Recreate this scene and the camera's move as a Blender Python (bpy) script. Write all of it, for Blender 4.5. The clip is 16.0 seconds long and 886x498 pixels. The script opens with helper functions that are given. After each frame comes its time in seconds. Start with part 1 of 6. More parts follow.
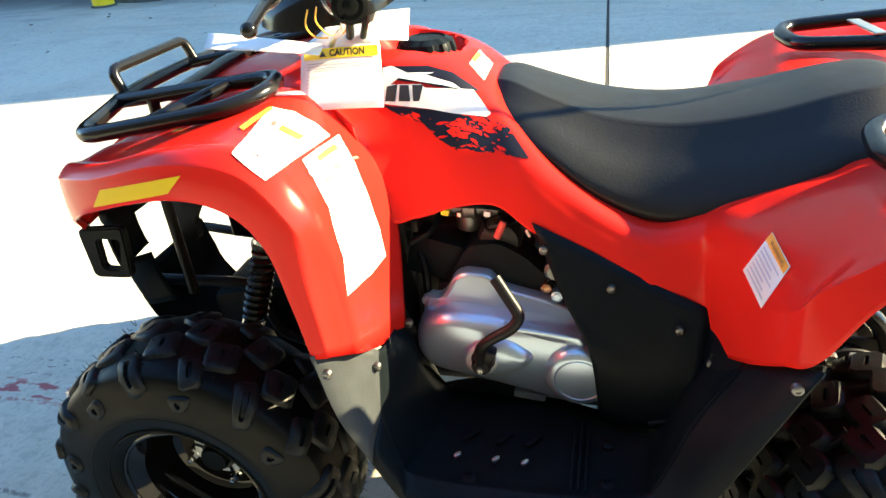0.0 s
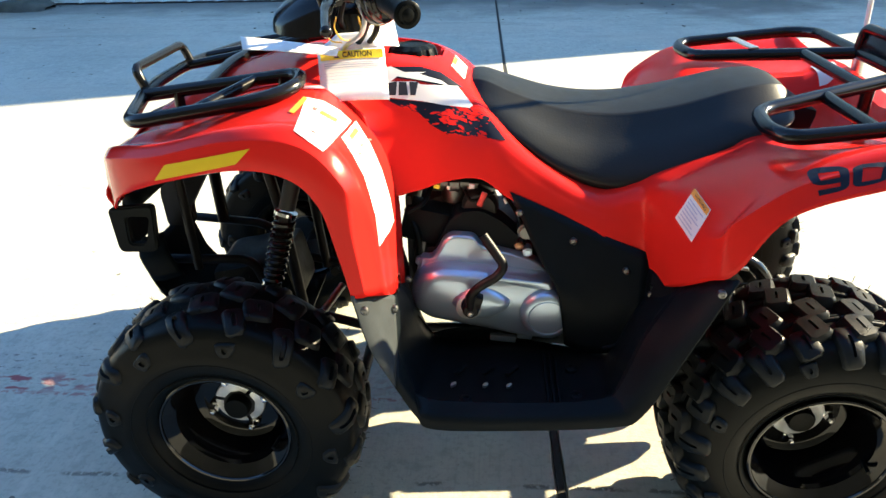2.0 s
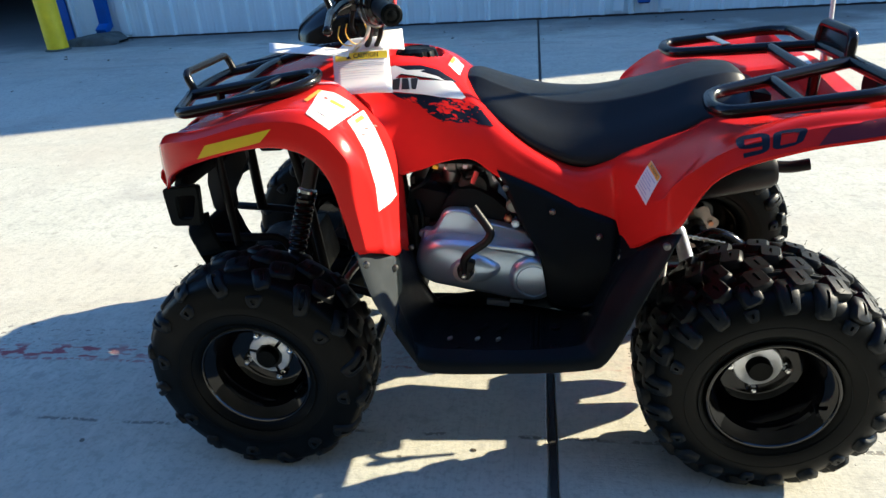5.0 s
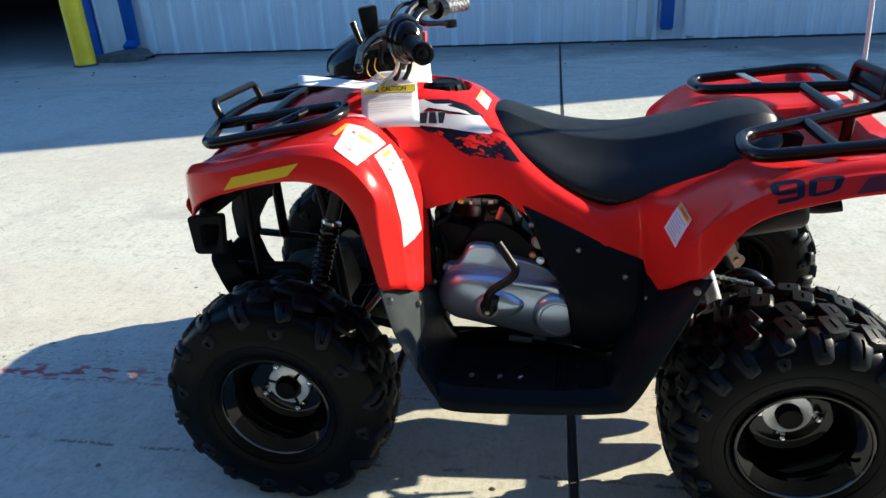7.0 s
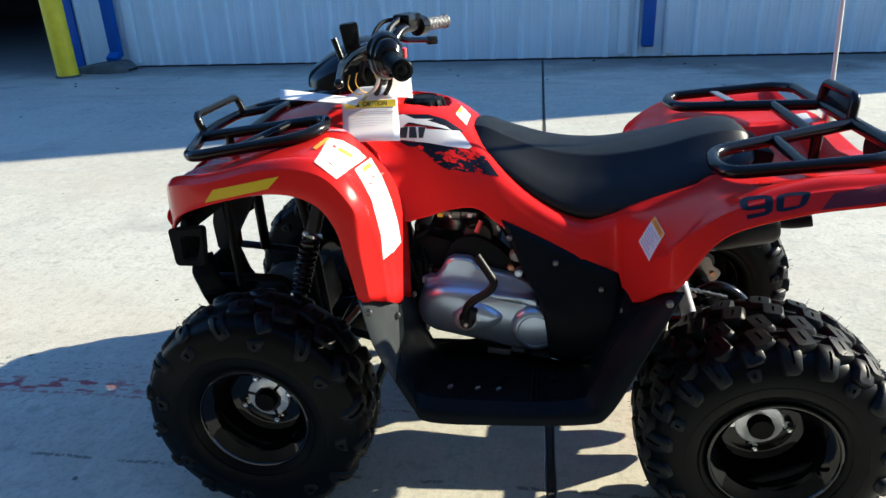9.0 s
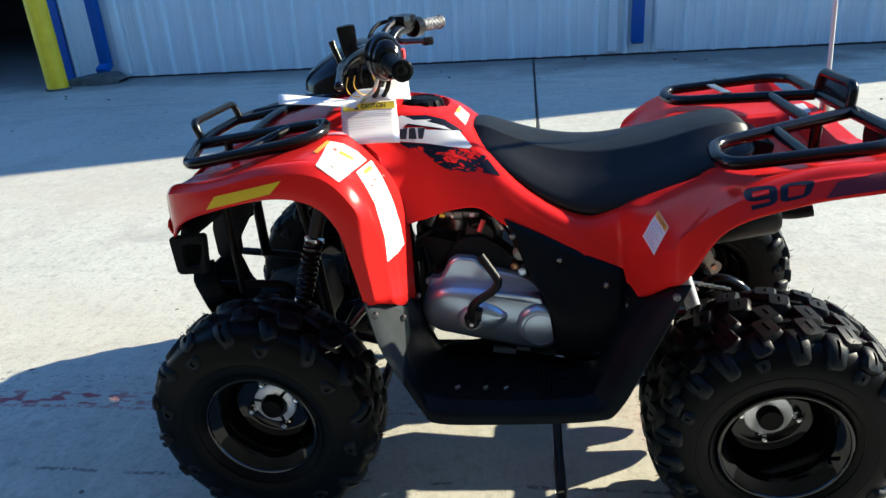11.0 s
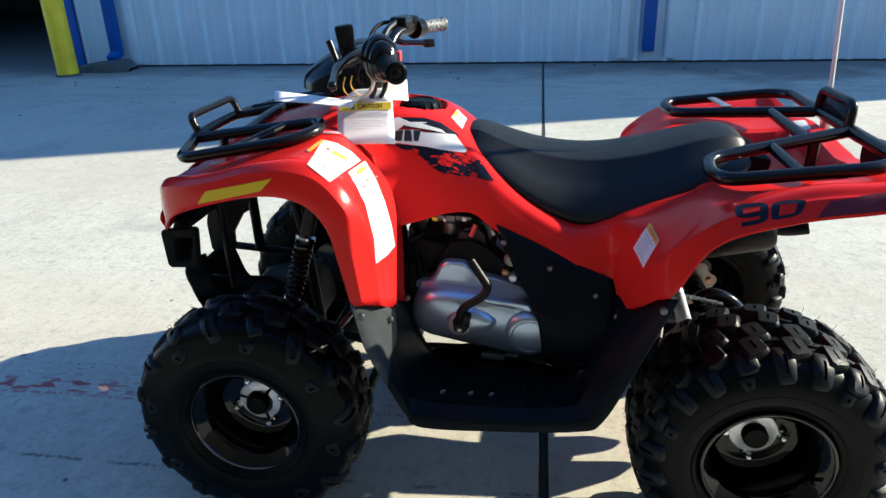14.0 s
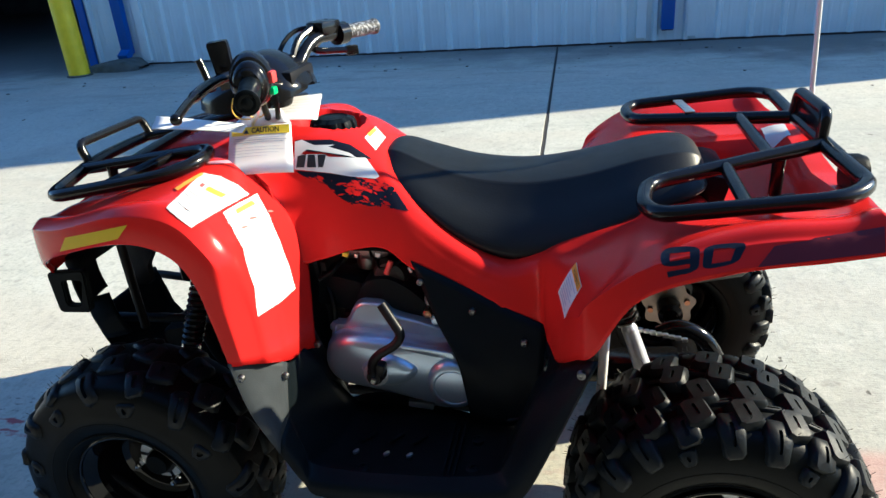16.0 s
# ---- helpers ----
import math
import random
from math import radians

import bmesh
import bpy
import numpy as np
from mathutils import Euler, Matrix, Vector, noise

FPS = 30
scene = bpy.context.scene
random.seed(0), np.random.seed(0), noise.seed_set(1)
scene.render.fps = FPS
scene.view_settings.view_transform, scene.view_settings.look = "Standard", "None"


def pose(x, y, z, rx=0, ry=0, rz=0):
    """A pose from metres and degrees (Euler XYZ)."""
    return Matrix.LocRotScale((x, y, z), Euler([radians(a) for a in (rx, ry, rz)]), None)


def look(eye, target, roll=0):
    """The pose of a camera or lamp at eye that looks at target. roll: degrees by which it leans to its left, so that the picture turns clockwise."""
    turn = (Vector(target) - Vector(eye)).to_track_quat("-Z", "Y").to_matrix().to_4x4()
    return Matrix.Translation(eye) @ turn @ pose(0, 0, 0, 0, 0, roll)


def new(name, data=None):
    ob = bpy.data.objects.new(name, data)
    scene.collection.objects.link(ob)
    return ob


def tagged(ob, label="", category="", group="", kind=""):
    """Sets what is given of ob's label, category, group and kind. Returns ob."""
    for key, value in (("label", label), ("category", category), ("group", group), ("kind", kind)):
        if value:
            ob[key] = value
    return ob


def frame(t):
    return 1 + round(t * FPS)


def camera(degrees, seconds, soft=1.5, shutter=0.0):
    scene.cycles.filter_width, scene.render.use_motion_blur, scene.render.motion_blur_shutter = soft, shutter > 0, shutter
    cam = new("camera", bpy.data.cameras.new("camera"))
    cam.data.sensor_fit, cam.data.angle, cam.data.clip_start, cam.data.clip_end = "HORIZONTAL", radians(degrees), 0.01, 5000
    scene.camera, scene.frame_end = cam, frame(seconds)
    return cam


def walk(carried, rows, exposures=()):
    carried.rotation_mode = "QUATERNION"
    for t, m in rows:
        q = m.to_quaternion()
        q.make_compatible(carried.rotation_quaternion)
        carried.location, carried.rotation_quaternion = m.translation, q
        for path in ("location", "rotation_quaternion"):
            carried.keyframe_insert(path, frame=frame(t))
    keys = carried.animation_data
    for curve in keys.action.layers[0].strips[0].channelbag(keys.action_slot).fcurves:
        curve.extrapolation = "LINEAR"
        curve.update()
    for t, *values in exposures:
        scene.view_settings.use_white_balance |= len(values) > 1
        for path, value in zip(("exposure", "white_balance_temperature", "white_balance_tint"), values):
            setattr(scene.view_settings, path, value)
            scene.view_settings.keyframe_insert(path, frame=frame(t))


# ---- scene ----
from mathutils.bvhtree import BVHTree

cam = camera(65.0, 16.0)
PATH = [
    (0, (0.097, -1.093, 1.06), (-0.361, 0.601, 0.095), -4.8),
    (0.5, (0.093, -1.143, 1.073), (-0.301, 0.595, 0.158), -5.2),
    (1, (0.034, -1.196, 1.089), (-0.209, 0.579, 0.192), -2.9),
    (1.5, (-0.05, -1.285, 1.096), (-0.236, 0.479, 0.169), -3.4),
    (2, (-0.043, -1.361, 1.099), (-0.176, 0.402, 0.165), -1.5),
    (2.5, (0.009, -1.463, 1.115), (-0.302, 0.287, 0.198), -2.5),
    (3, (0.053, -1.562, 1.07), (-0.327, 0.174, 0.153), -4.1),
    (3.5, (0.072, -1.571, 1.086), (-0.246, 0.191, 0.193), -4.5),
    (4, (0.074, -1.592, 1.068), (-0.253, 0.177, 0.193), -5.3),
    (4.2, (0.08, -1.587, 1.07), (-0.229, 0.194, 0.216), -5.3),
    (6.3, (0.102, -1.564, 1.117), (-0.159, 0.21, 0.23), -1.2),
    (6.5, (0.104, -1.55, 1.118), (-0.136, 0.231, 0.242), -1.0),
    (7, (0.074, -1.551, 1.116), (-0.265, 0.243, 0.3), -3.2),
    (7.5, (0.098, -1.556, 1.107), (-0.176, 0.241, 0.273), -3.6),
    (8, (0.089, -1.558, 1.111), (-0.213, 0.246, 0.302), -3.1),
    (8.5, (0.088, -1.559, 1.115), (-0.205, 0.251, 0.317), -3.0),
    (9, (0.087, -1.567, 1.122), (-0.208, 0.25, 0.339), -2.4),
    (9.2, (0.091, -1.571, 1.121), (-0.168, 0.249, 0.333), -2.1),
    (11.3, (0.068, -1.564, 1.116), (-0.215, 0.258, 0.339), -4.0),
    (11.5, (0.068, -1.559, 1.113), (-0.212, 0.26, 0.332), -3.4),
    (12, (0.064, -1.559, 1.112), (-0.265, 0.245, 0.315), -2.2),
    (12.5, (0.078, -1.558, 1.125), (-0.232, 0.268, 0.371), -1.8),
    (13, (0.087, -1.56, 1.127), (-0.208, 0.272, 0.38), -2.1),
    (13.5, (0.088, -1.558, 1.123), (-0.2, 0.268, 0.361), -2.0),
    (14, (0.097, -1.556, 1.122), (-0.197, 0.263, 0.345), -1.8),
    (14.5, (0.116, -1.552, 1.122), (-0.184, 0.279, 0.375), -3.1),
    (15, (0.165, -1.539, 1.127), (-0.144, 0.282, 0.36), -2.6),
    (15.5, (0.216, -1.491, 1.121), (-0.062, 0.326, 0.335), -3.5),
    (16, (0.298, -1.311, 1.135), (-0.099, 0.472, 0.319), -4.4),
]
walk(cam, [(t, look(eye, target, roll)) for t, eye, target, roll in PATH],
     [(t, e + 0.68, k, tint) for t, e, k, tint in ((0, 2.28, 6000, 1), (1, 2.08, 5850, 1), (2, 1.80, 5550, 3), (3.5, 1.38, 5150, 6), (4.2, 1.2, 5050, 6.5), (6.3, 0.89, 4850, 7), (7, 0.85, 4850, 7), (12, 0.85, 4800, 7), (14.5, 0.86, 4830, 7), (16, 0.89, 4850, 6))])

# ---- light ----
SUN_AZ, SUN_EL = 22.0, 25.0          # azimuth from +x towards +y, elevation
sun_way = Vector((math.cos(radians(SUN_EL)) * math.cos(radians(SUN_AZ)), math.cos(radians(SUN_EL)) * math.sin(radians(SUN_AZ)), math.sin(radians(SUN_EL))))
sun = new("sun", bpy.data.lights.new("sun", "SUN"))
sun.data.energy, sun.data.angle, sun.data.color = 5.0, radians(0.53), (1.0, 0.74, 0.405)
sun.matrix_world = look(sun_way * 30, (0, 0, 0))
world = bpy.data.worlds.new("sky")
scene.world = world
world.use_nodes = True
wn = world.node_tree.nodes
sky = wn.new("ShaderNodeTexSky")
sky.sky_type, sky.sun_disc = "NISHITA", False
sky.sun_elevation, sky.sun_rotation = radians(SUN_EL), radians(90 - SUN_AZ)
sky.air_density, sky.dust_density = 1.0, 0.0
sky.ozone_density = 2.5
wn["Background"].inputs["Strength"].default_value = 0.088
world.node_tree.links.new(sky.outputs[0], wn["Background"].inputs["Color"])


# ---- materials ----
def material(name, color, rough=0.5, metal=0.0, coat=0.0, vary=0.0, scale=8.0, bump=0.0, bump_scale=120.0, second=None, patch=(0.45, 0.6), rough_vary=0.0, detail=6.0, spec=0.5):
    """A surface with a base colour, optional second colour in patches, fine variation and relief."""
    m = bpy.data.materials.new(name)
    m.use_nodes = True
    t = m.node_tree
    b = t.nodes["Principled BSDF"]
    b.inputs["Roughness"].default_value, b.inputs["Metallic"].default_value = rough, metal
    b.inputs["Specular IOR Level"].default_value = spec
    b.inputs["Coat Weight"].default_value, b.inputs["Coat Roughness"].default_value = coat, 0.06
    co = t.nodes.new("ShaderNodeTexCoord").outputs["Object"]

    def noise_of(s, d=detail):
        n = t.nodes.new("ShaderNodeTexNoise")
        n.inputs["Scale"].default_value, n.inputs["Detail"].default_value = s, d
        t.links.new(co, n.inputs["Vector"])
        return n.outputs["Fac"]

    def mix(fac, a, c, mode="MIX"):
        n = t.nodes.new("ShaderNodeMix")
        n.data_type, n.blend_type = "RGBA", mode
        for sock, v in ((n.inputs[0], fac), (n.inputs[6], a), (n.inputs[7], c)):
            if isinstance(v, (int, float, tuple)):
                sock.default_value = v
            else:
                t.links.new(v, sock)
        return n.outputs[2]

    def span(fac, lo, hi, a=0.0, c=1.0):
        n = t.nodes.new("ShaderNodeMapRange")
        for k, v in enumerate((lo, hi, a, c)):
            n.inputs[k + 1].default_value = v
        t.links.new(fac, n.inputs[0])
        return n.outputs[0]

    out = (*color, 1)
    if second:
        out = mix(span(noise_of(scale * 0.35), *patch), out, (*second, 1))
    if vary:
        n = t.nodes.new("ShaderNodeHueSaturation")
        t.links.new(span(noise_of(scale), 0.3, 0.7, 1 - vary, 1 + vary), n.inputs["Value"])
        if isinstance(out, tuple):
            n.inputs["Color"].default_value = out
        else:
            t.links.new(out, n.inputs["Color"])
        out = n.outputs["Color"]
    if isinstance(out, tuple):
        b.inputs["Base Color"].default_value = out
    else:
        t.links.new(out, b.inputs["Base Color"])
    if rough_vary:
        t.links.new(span(noise_of(scale * 1.7), 0.3, 0.7, max(0.02, rough - rough_vary), rough + rough_vary), b.inputs["Roughness"])
    if bump:
        n = t.nodes.new("ShaderNodeBump")
        n.inputs["Strength"].default_value, n.inputs["Distance"].default_value = 1.0, bump
        t.links.new(noise_of(bump_scale, 3.0), n.inputs["Height"])
        t.links.new(n.outputs["Normal"], b.inputs["Normal"])
    return m


RED = material("red plastic", (0.57, 0.0145, 0.0095), 0.19, spec=0.13, vary=0.04, scale=5, rough_vary=0.05, bump=0.0002, bump_scale=35)
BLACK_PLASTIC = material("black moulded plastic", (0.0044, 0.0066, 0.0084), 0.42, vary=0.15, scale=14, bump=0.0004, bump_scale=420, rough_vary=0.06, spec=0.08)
# same black moulding, paled to carry the sun on the upper boot
LIT_PLASTIC = material("sunlit black plastic, paled", (0.034, 0.039, 0.044), 0.42, vary=0.2, scale=18, bump=0.0004, bump_scale=420, rough_vary=0.06, spec=0.14)
VINYL = material("black seat vinyl", (0.0080, 0.0095, 0.0104), 0.46, vary=0.12, scale=10, bump=0.00025, bump_scale=300, rough_vary=0.05, spec=0.28)
RUBBER = material("black rubber", (0.0011, 0.0021, 0.0027), 0.40, vary=0.15, scale=22, bump=0.0002, bump_scale=300, second=(0.0020, 0.0029, 0.0028), rough_vary=0.06, spec=0.11)
TREAD = material("paler tread rubber", (0.0050, 0.0074, 0.0092), 0.44, vary=0.25, scale=30, bump=0.0003, bump_scale=260, second=(0.0034, 0.0051, 0.0063), rough_vary=0.08, spec=0.20)
POWDER = material("black powder coat", (0.006, 0.006, 0.0065), 0.20, spec=0.32, vary=0.1, scale=30)
GLOSS = material("black gloss paint", (0.005, 0.005, 0.0055), 0.16, spec=0.3, vary=0.1, scale=25)
RIM = material("black rim paint", (0.0025, 0.0025, 0.003), 0.08, spec=0.38, vary=0.1, scale=25)
LIP = material("gloss black rim edge", (0.004, 0.004, 0.0045), 0.08, spec=0.6, vary=0.1, scale=25)
FRAME = material("black frame paint", (0.008, 0.008, 0.009), 0.4, vary=0.2, scale=30, spec=0.2)
DARK = material("dark casting", (0.010, 0.010, 0.012), 0.5, metal=0.1, vary=0.25, scale=40, bump=0.0006, bump_scale=220)
CHROME = material("chrome", (0.75, 0.75, 0.76), 0.12, metal=1.0, vary=0.06, scale=60)
ZINC = material("zinc plate", (0.62, 0.62, 0.60), 0.32, metal=1.0, vary=0.1, scale=50)
BOLT = material("dull bolt steel", (0.17, 0.17, 0.17), 0.4, metal=1.0, vary=0.1, scale=50)
ALLOY = material("cast alloy", (0.74, 0.76, 0.80), 0.30, metal=0.6, vary=0.1, scale=60, bump=0.0003, bump_scale=300)
SILVER = material("silver engine paint", (0.46, 0.56, 0.71), 0.28, metal=0.76, vary=0.03, scale=12, bump=0.0001, bump_scale=500)
WHITE = material("white sticker", (0.70, 0.70, 0.68), 0.45, vary=0.03, scale=12)
PAPER = material("white card", (0.86, 0.86, 0.85), 0.6, vary=0.02, scale=10)


def lets_light_through(m, share):
    """Thin card: part of the light that falls on its back shines through."""
    t = m.node_tree
    out = next(n for n in t.nodes if n.type == "OUTPUT_MATERIAL")
    thin = t.nodes.new("ShaderNodeBsdfTranslucent")
    thin.inputs["Color"].default_value = (0.80, 0.79, 0.78, 1)
    mix = t.nodes.new("ShaderNodeMixShader")
    mix.inputs[0].default_value = share
    t.links.new(t.nodes["Principled BSDF"].outputs[0], mix.inputs[1])
    t.links.new(thin.outputs[0], mix.inputs[2])
    t.links.new(mix.outputs[0], out.inputs["Surface"])


lets_light_through(PAPER, 0.18)
PAPER_SIDE = material("grey card back", (0.62, 0.60, 0.60), 0.6, vary=0.03, scale=10)
YELLOW = material("yellow sticker", (0.66, 0.46, 0.006), 0.45, spec=0.15, vary=0.05, scale=20)
TAG_YELLOW = material("yellow ink", (0.85, 0.66, 0.02), 0.55, vary=0.03, scale=20)
ORANGE = material("orange ink", (0.85, 0.34, 0.02), 0.5, vary=0.03, scale=20)
INK = material("black ink", (0.012, 0.012, 0.016), 0.45, vary=0.1, scale=20)
PALE_INK = material("pale print", (0.56, 0.55, 0.56), 0.55, vary=0.1, scale=60)
GREY_INK = material("grey print", (0.42, 0.44, 0.54), 0.55, vary=0.1, scale=30)
RED_INK = material("red print", (0.60, 0.10, 0.08), 0.5, vary=0.1, scale=30)
NAVY = material("navy decal", (0.007, 0.008, 0.017), 0.4, spec=0.2, vary=0.15, scale=30)
PINK = material("faded pink stripe", (0.72, 0.30, 0.36), 0.4, vary=0.05, scale=20)
MAROON = material("dark red decal", (0.10, 0.007, 0.012), 0.35, spec=0.25, vary=0.08, scale=20)
WIRE = material("yellow tie wire", (0.70, 0.42, 0.05), 0.4, vary=0.05, scale=30)
COPPER = material("heat-tinted steel", (0.45, 0.25, 0.15), 0.35, metal=1.0, vary=0.2, scale=40)
DISC = material("brushed brake steel", (0.34, 0.33, 0.31), 0.45, metal=1.0, vary=0.08, scale=80)
BUTTON_RED = material("red button", (0.6, 0.05, 0.04), 0.4)
BUTTON_GREEN = material("green button", (0.03, 0.42, 0.12), 0.4)
GREY_GRIP = material("patterned grey grip", (0.22, 0.24, 0.27), 0.6, second=(0.02, 0.022, 0.026), patch=(0.44, 0.50), scale=460, bump=0.0008, bump_scale=220)
SIDING = material("pale painted steel siding", (0.68, 0.77, 0.77), 0.42, vary=0.08, scale=1.2, rough_vary=0.08, second=(0.60, 0.69, 0.70), patch=(0.5, 0.75))
TRIM_BLUE = material("blue painted steel", (0.020, 0.085, 0.36), 0.4, vary=0.08, scale=6)
BOLLARD = material("yellow bollard paint", (0.90, 0.66, 0.006), 0.5, vary=0.08, scale=9, second=(0.76, 0.54, 0.012), patch=(0.58, 0.72), bump=0.001, bump_scale=30)
# low tone keeps the added wall behind the camera from returning fill
SOUTH = material("dark fill-cutting wall", (0.055, 0.058, 0.055), 0.85, vary=0.25, scale=1.5, second=(0.040, 0.046, 0.036), patch=(0.45, 0.6))
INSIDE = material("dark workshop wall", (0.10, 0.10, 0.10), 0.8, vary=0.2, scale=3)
BLOCK = material("splash block concrete", (0.085, 0.09, 0.08), 0.85, vary=0.3, scale=9, bump=0.003, bump_scale=60)
GRIT = material("dark grit", (0.06, 0.05, 0.035), 0.85, vary=0.4, scale=3)
JOINT = material("dark joint filler", (0.030, 0.028, 0.026), 0.8, vary=0.3, scale=30, bump=0.004, bump_scale=60)


def concrete_material():
    """Broom-finished pale concrete: cloudy tone, grain, a few stains, a worn red painted line and hairline cracks along x."""
    m = bpy.data.materials.new("broomed concrete")
    m.use_nodes = True
    t = m.node_tree
    b = t.nodes["Principled BSDF"]
    b.inputs["Roughness"].default_value = 0.88
    b.inputs["Specular IOR Level"].default_value = 0.25
    co = t.nodes.new("ShaderNodeTexCoord").outputs["Object"]

    def link(a, c):
        t.links.new(a, c)

    def noise_of(s, d=6.0, stretch=None, rough=0.55):
        n = t.nodes.new("ShaderNodeTexNoise")
        n.inputs["Scale"].default_value, n.inputs["Detail"].default_value, n.inputs["Roughness"].default_value = s, d, rough
        if stretch:
            mp = t.nodes.new("ShaderNodeMapping")
            mp.inputs["Scale"].default_value = stretch
            link(co, mp.inputs["Vector"])
            link(mp.outputs[0], n.inputs["Vector"])
        else:
            link(co, n.inputs["Vector"])
        return n.outputs["Fac"]

    def calc(op, a, c=0.0):
        n = t.nodes.new("ShaderNodeMath")
        n.operation = op
        for k, v in enumerate((a, c)):
            if isinstance(v, (int, float)):
                n.inputs[k].default_value = v
            else:
                link(v, n.inputs[k])
        return n.outputs[0]

    def span(fac, lo, hi, a=0.0, c=1.0):
        n = t.nodes.new("ShaderNodeMapRange")
        n.interpolation_type = "SMOOTHSTEP"
        for k, v in enumerate((lo, hi, a, c)):
            n.inputs[k + 1].default_value = v
        link(fac, n.inputs[0])
        return n.outputs[0]

    def mix(fac, a, c):
        n = t.nodes.new("ShaderNodeMix")
        n.data_type = "RGBA"
        for sock, v in ((n.inputs[0], fac), (n.inputs[6], a), (n.inputs[7], c)):
            if isinstance(v, (int, float, tuple)):
                sock.default_value = v
            else:
                link(v, sock)
        return n.outputs[2]

    sep = t.nodes.new("ShaderNodeSeparateXYZ")
    link(co, sep.inputs[0])
    x, y = sep.outputs[0], sep.outputs[1]
    base = mix(span(noise_of(0.6), 0.35, 0.65), (0.425, 0.425, 0.365, 1), (0.515, 0.515, 0.445, 1))
    base = mix(calc("MULTIPLY", span(noise_of(3.5), 0.48, 0.70), 0.5), base, (0.385, 0.37, 0.33, 1))
    base = mix(calc("MULTIPLY", span(noise_of(70, 3), 0.48, 0.66), 0.48), base, (0.29, 0.295, 0.265, 1))
    base = mix(calc("MULTIPLY", span(noise_of(24, 4), 0.52, 0.68), 0.50), base, (0.29, 0.292, 0.262, 1))
    base = mix(calc("MULTIPLY", span(noise_of(17, 5, (1, 0.7, 1), 0.7), 0.50, 0.64), 0.38), base, (0.58, 0.575, 0.50, 1))
    base = mix(calc("MULTIPLY", span(noise_of(9, 4), 0.66, 0.74), 0.5), base, (0.23, 0.22, 0.20, 1))
    base = mix(calc("MULTIPLY", span(noise_of(1.3, 5), 0.60, 0.74), 0.6), base, (0.29, 0.28, 0.26, 1))
    # wide warm and grey clouds where water has stood
    base = mix(calc("MULTIPLY", span(noise_of(0.9, 5, (0.6, 1.5, 1)), 0.44, 0.66), 0.40), base, (0.47, 0.425, 0.35, 1))
    base = mix(calc("MULTIPLY", span(noise_of(1.9, 6, (0.5, 1.6, 1), 0.65), 0.54, 0.70), 0.45), base, (0.30, 0.295, 0.275, 1))
    # pores and dark specks
    base = mix(calc("MULTIPLY", span(noise_of(130, 2), 0.70, 0.76), 0.7), base, (0.12, 0.115, 0.10, 1))
    # broom strokes across the slab
    base = mix(calc("MULTIPLY", span(noise_of(1, 4, (160, 9, 1)), 0.50, 0.72), 0.30), base, (0.34, 0.33, 0.30, 1))
    # grime where the slab meets the building, heavier towards the east end
    east = span(x, -2.0, 2.5, 0.0, 0.9)
    reach = calc("ADD", calc("ADD", y, calc("MULTIPLY", noise_of(2.0), 1.2)), calc("MULTIPLY", east, span(noise_of(0.7, 4), 0.35, 0.65)))
    base = mix(calc("MULTIPLY", span(reach, 5.8, 7.0), 0.85), base, (0.14, 0.137, 0.125, 1))
    base = mix(calc("MULTIPLY", calc("MULTIPLY", span(y, 3.6, 5.6), span(noise_of(1, 6, (1.2, 5.0, 1), 0.7), 0.50, 0.66)), 0.5), base, (0.22, 0.215, 0.20, 1))
    base = mix(calc("MULTIPLY", span(noise_of(14, 2), 0.735, 0.755), 0.8), base, (0.07, 0.065, 0.055, 1))
    # worn red line: flaked patches of old paint with a thin edge
    wav = calc("MULTIPLY", calc("SUBTRACT", noise_of(2.5), 0.5), 0.05)
    off = calc("ABSOLUTE", calc("ADD", calc("ADD", y, 0.030), wav))
    flake = span(noise_of(34, 5, (0.45, 1, 1)), 0.50, 0.58)
    line = calc("MULTIPLY", span(off, 0.052, 0.018), flake)
    line = calc("MULTIPLY", line, calc("MAXIMUM", span(noise_of(1.1, 3), 0.46, 0.58, 0.10, 1.0), calc("MULTIPLY", span(x, -1.02, -1.22), span(x, -1.75, -1.6))))
    edge = calc("MULTIPLY", span(calc("ABSOLUTE", calc("ADD", calc("ADD", y, 0.068), wav)), 0.010, 0.002), span(noise_of(48, 4), 0.46, 0.54))
    edge = calc("MULTIPLY", edge, span(x, 0.1, -0.2))
    base = mix(calc("MULTIPLY", calc("MAXIMUM", line, calc("MULTIPLY", edge, 0.7)), 0.85), base, (0.27, 0.045, 0.06, 1))
    specks = calc("MULTIPLY", span(calc("ABSOLUTE", calc("SUBTRACT", y, 0.05)), 0.10, 0.03), span(noise_of(55, 4, (0.6, 1, 1)), 0.60, 0.66))
    base = mix(calc("MULTIPLY", calc("MULTIPLY", specks, span(x, -0.9, -1.1)), 0.75), base, (0.14, 0.12, 0.13, 1))
    wide = calc("MULTIPLY", span(calc("ABSOLUTE", calc("ADD", y, 0.04)), 0.16, 0.10), span(x, 0.22, 0.5))
    base = mix(calc("MULTIPLY", wide, 0.45), base, (0.50, 0.20, 0.17, 1))
    # broken hairline crack
    cw = calc("MULTIPLY", calc("SUBTRACT", noise_of(5, 5), 0.5), 0.035)
    crack = calc("MULTIPLY", span(calc("ABSOLUTE", calc("ADD", calc("ADD", y, 0.325), cw)), 0.009, 0.002), span(noise_of(7, 3), 0.47, 0.55))
    crack = calc("MULTIPLY", crack, span(noise_of(90, 3), 0.42, 0.50))
    base = mix(calc("MULTIPLY", crack, 0.62), base, (0.08, 0.076, 0.07, 1))
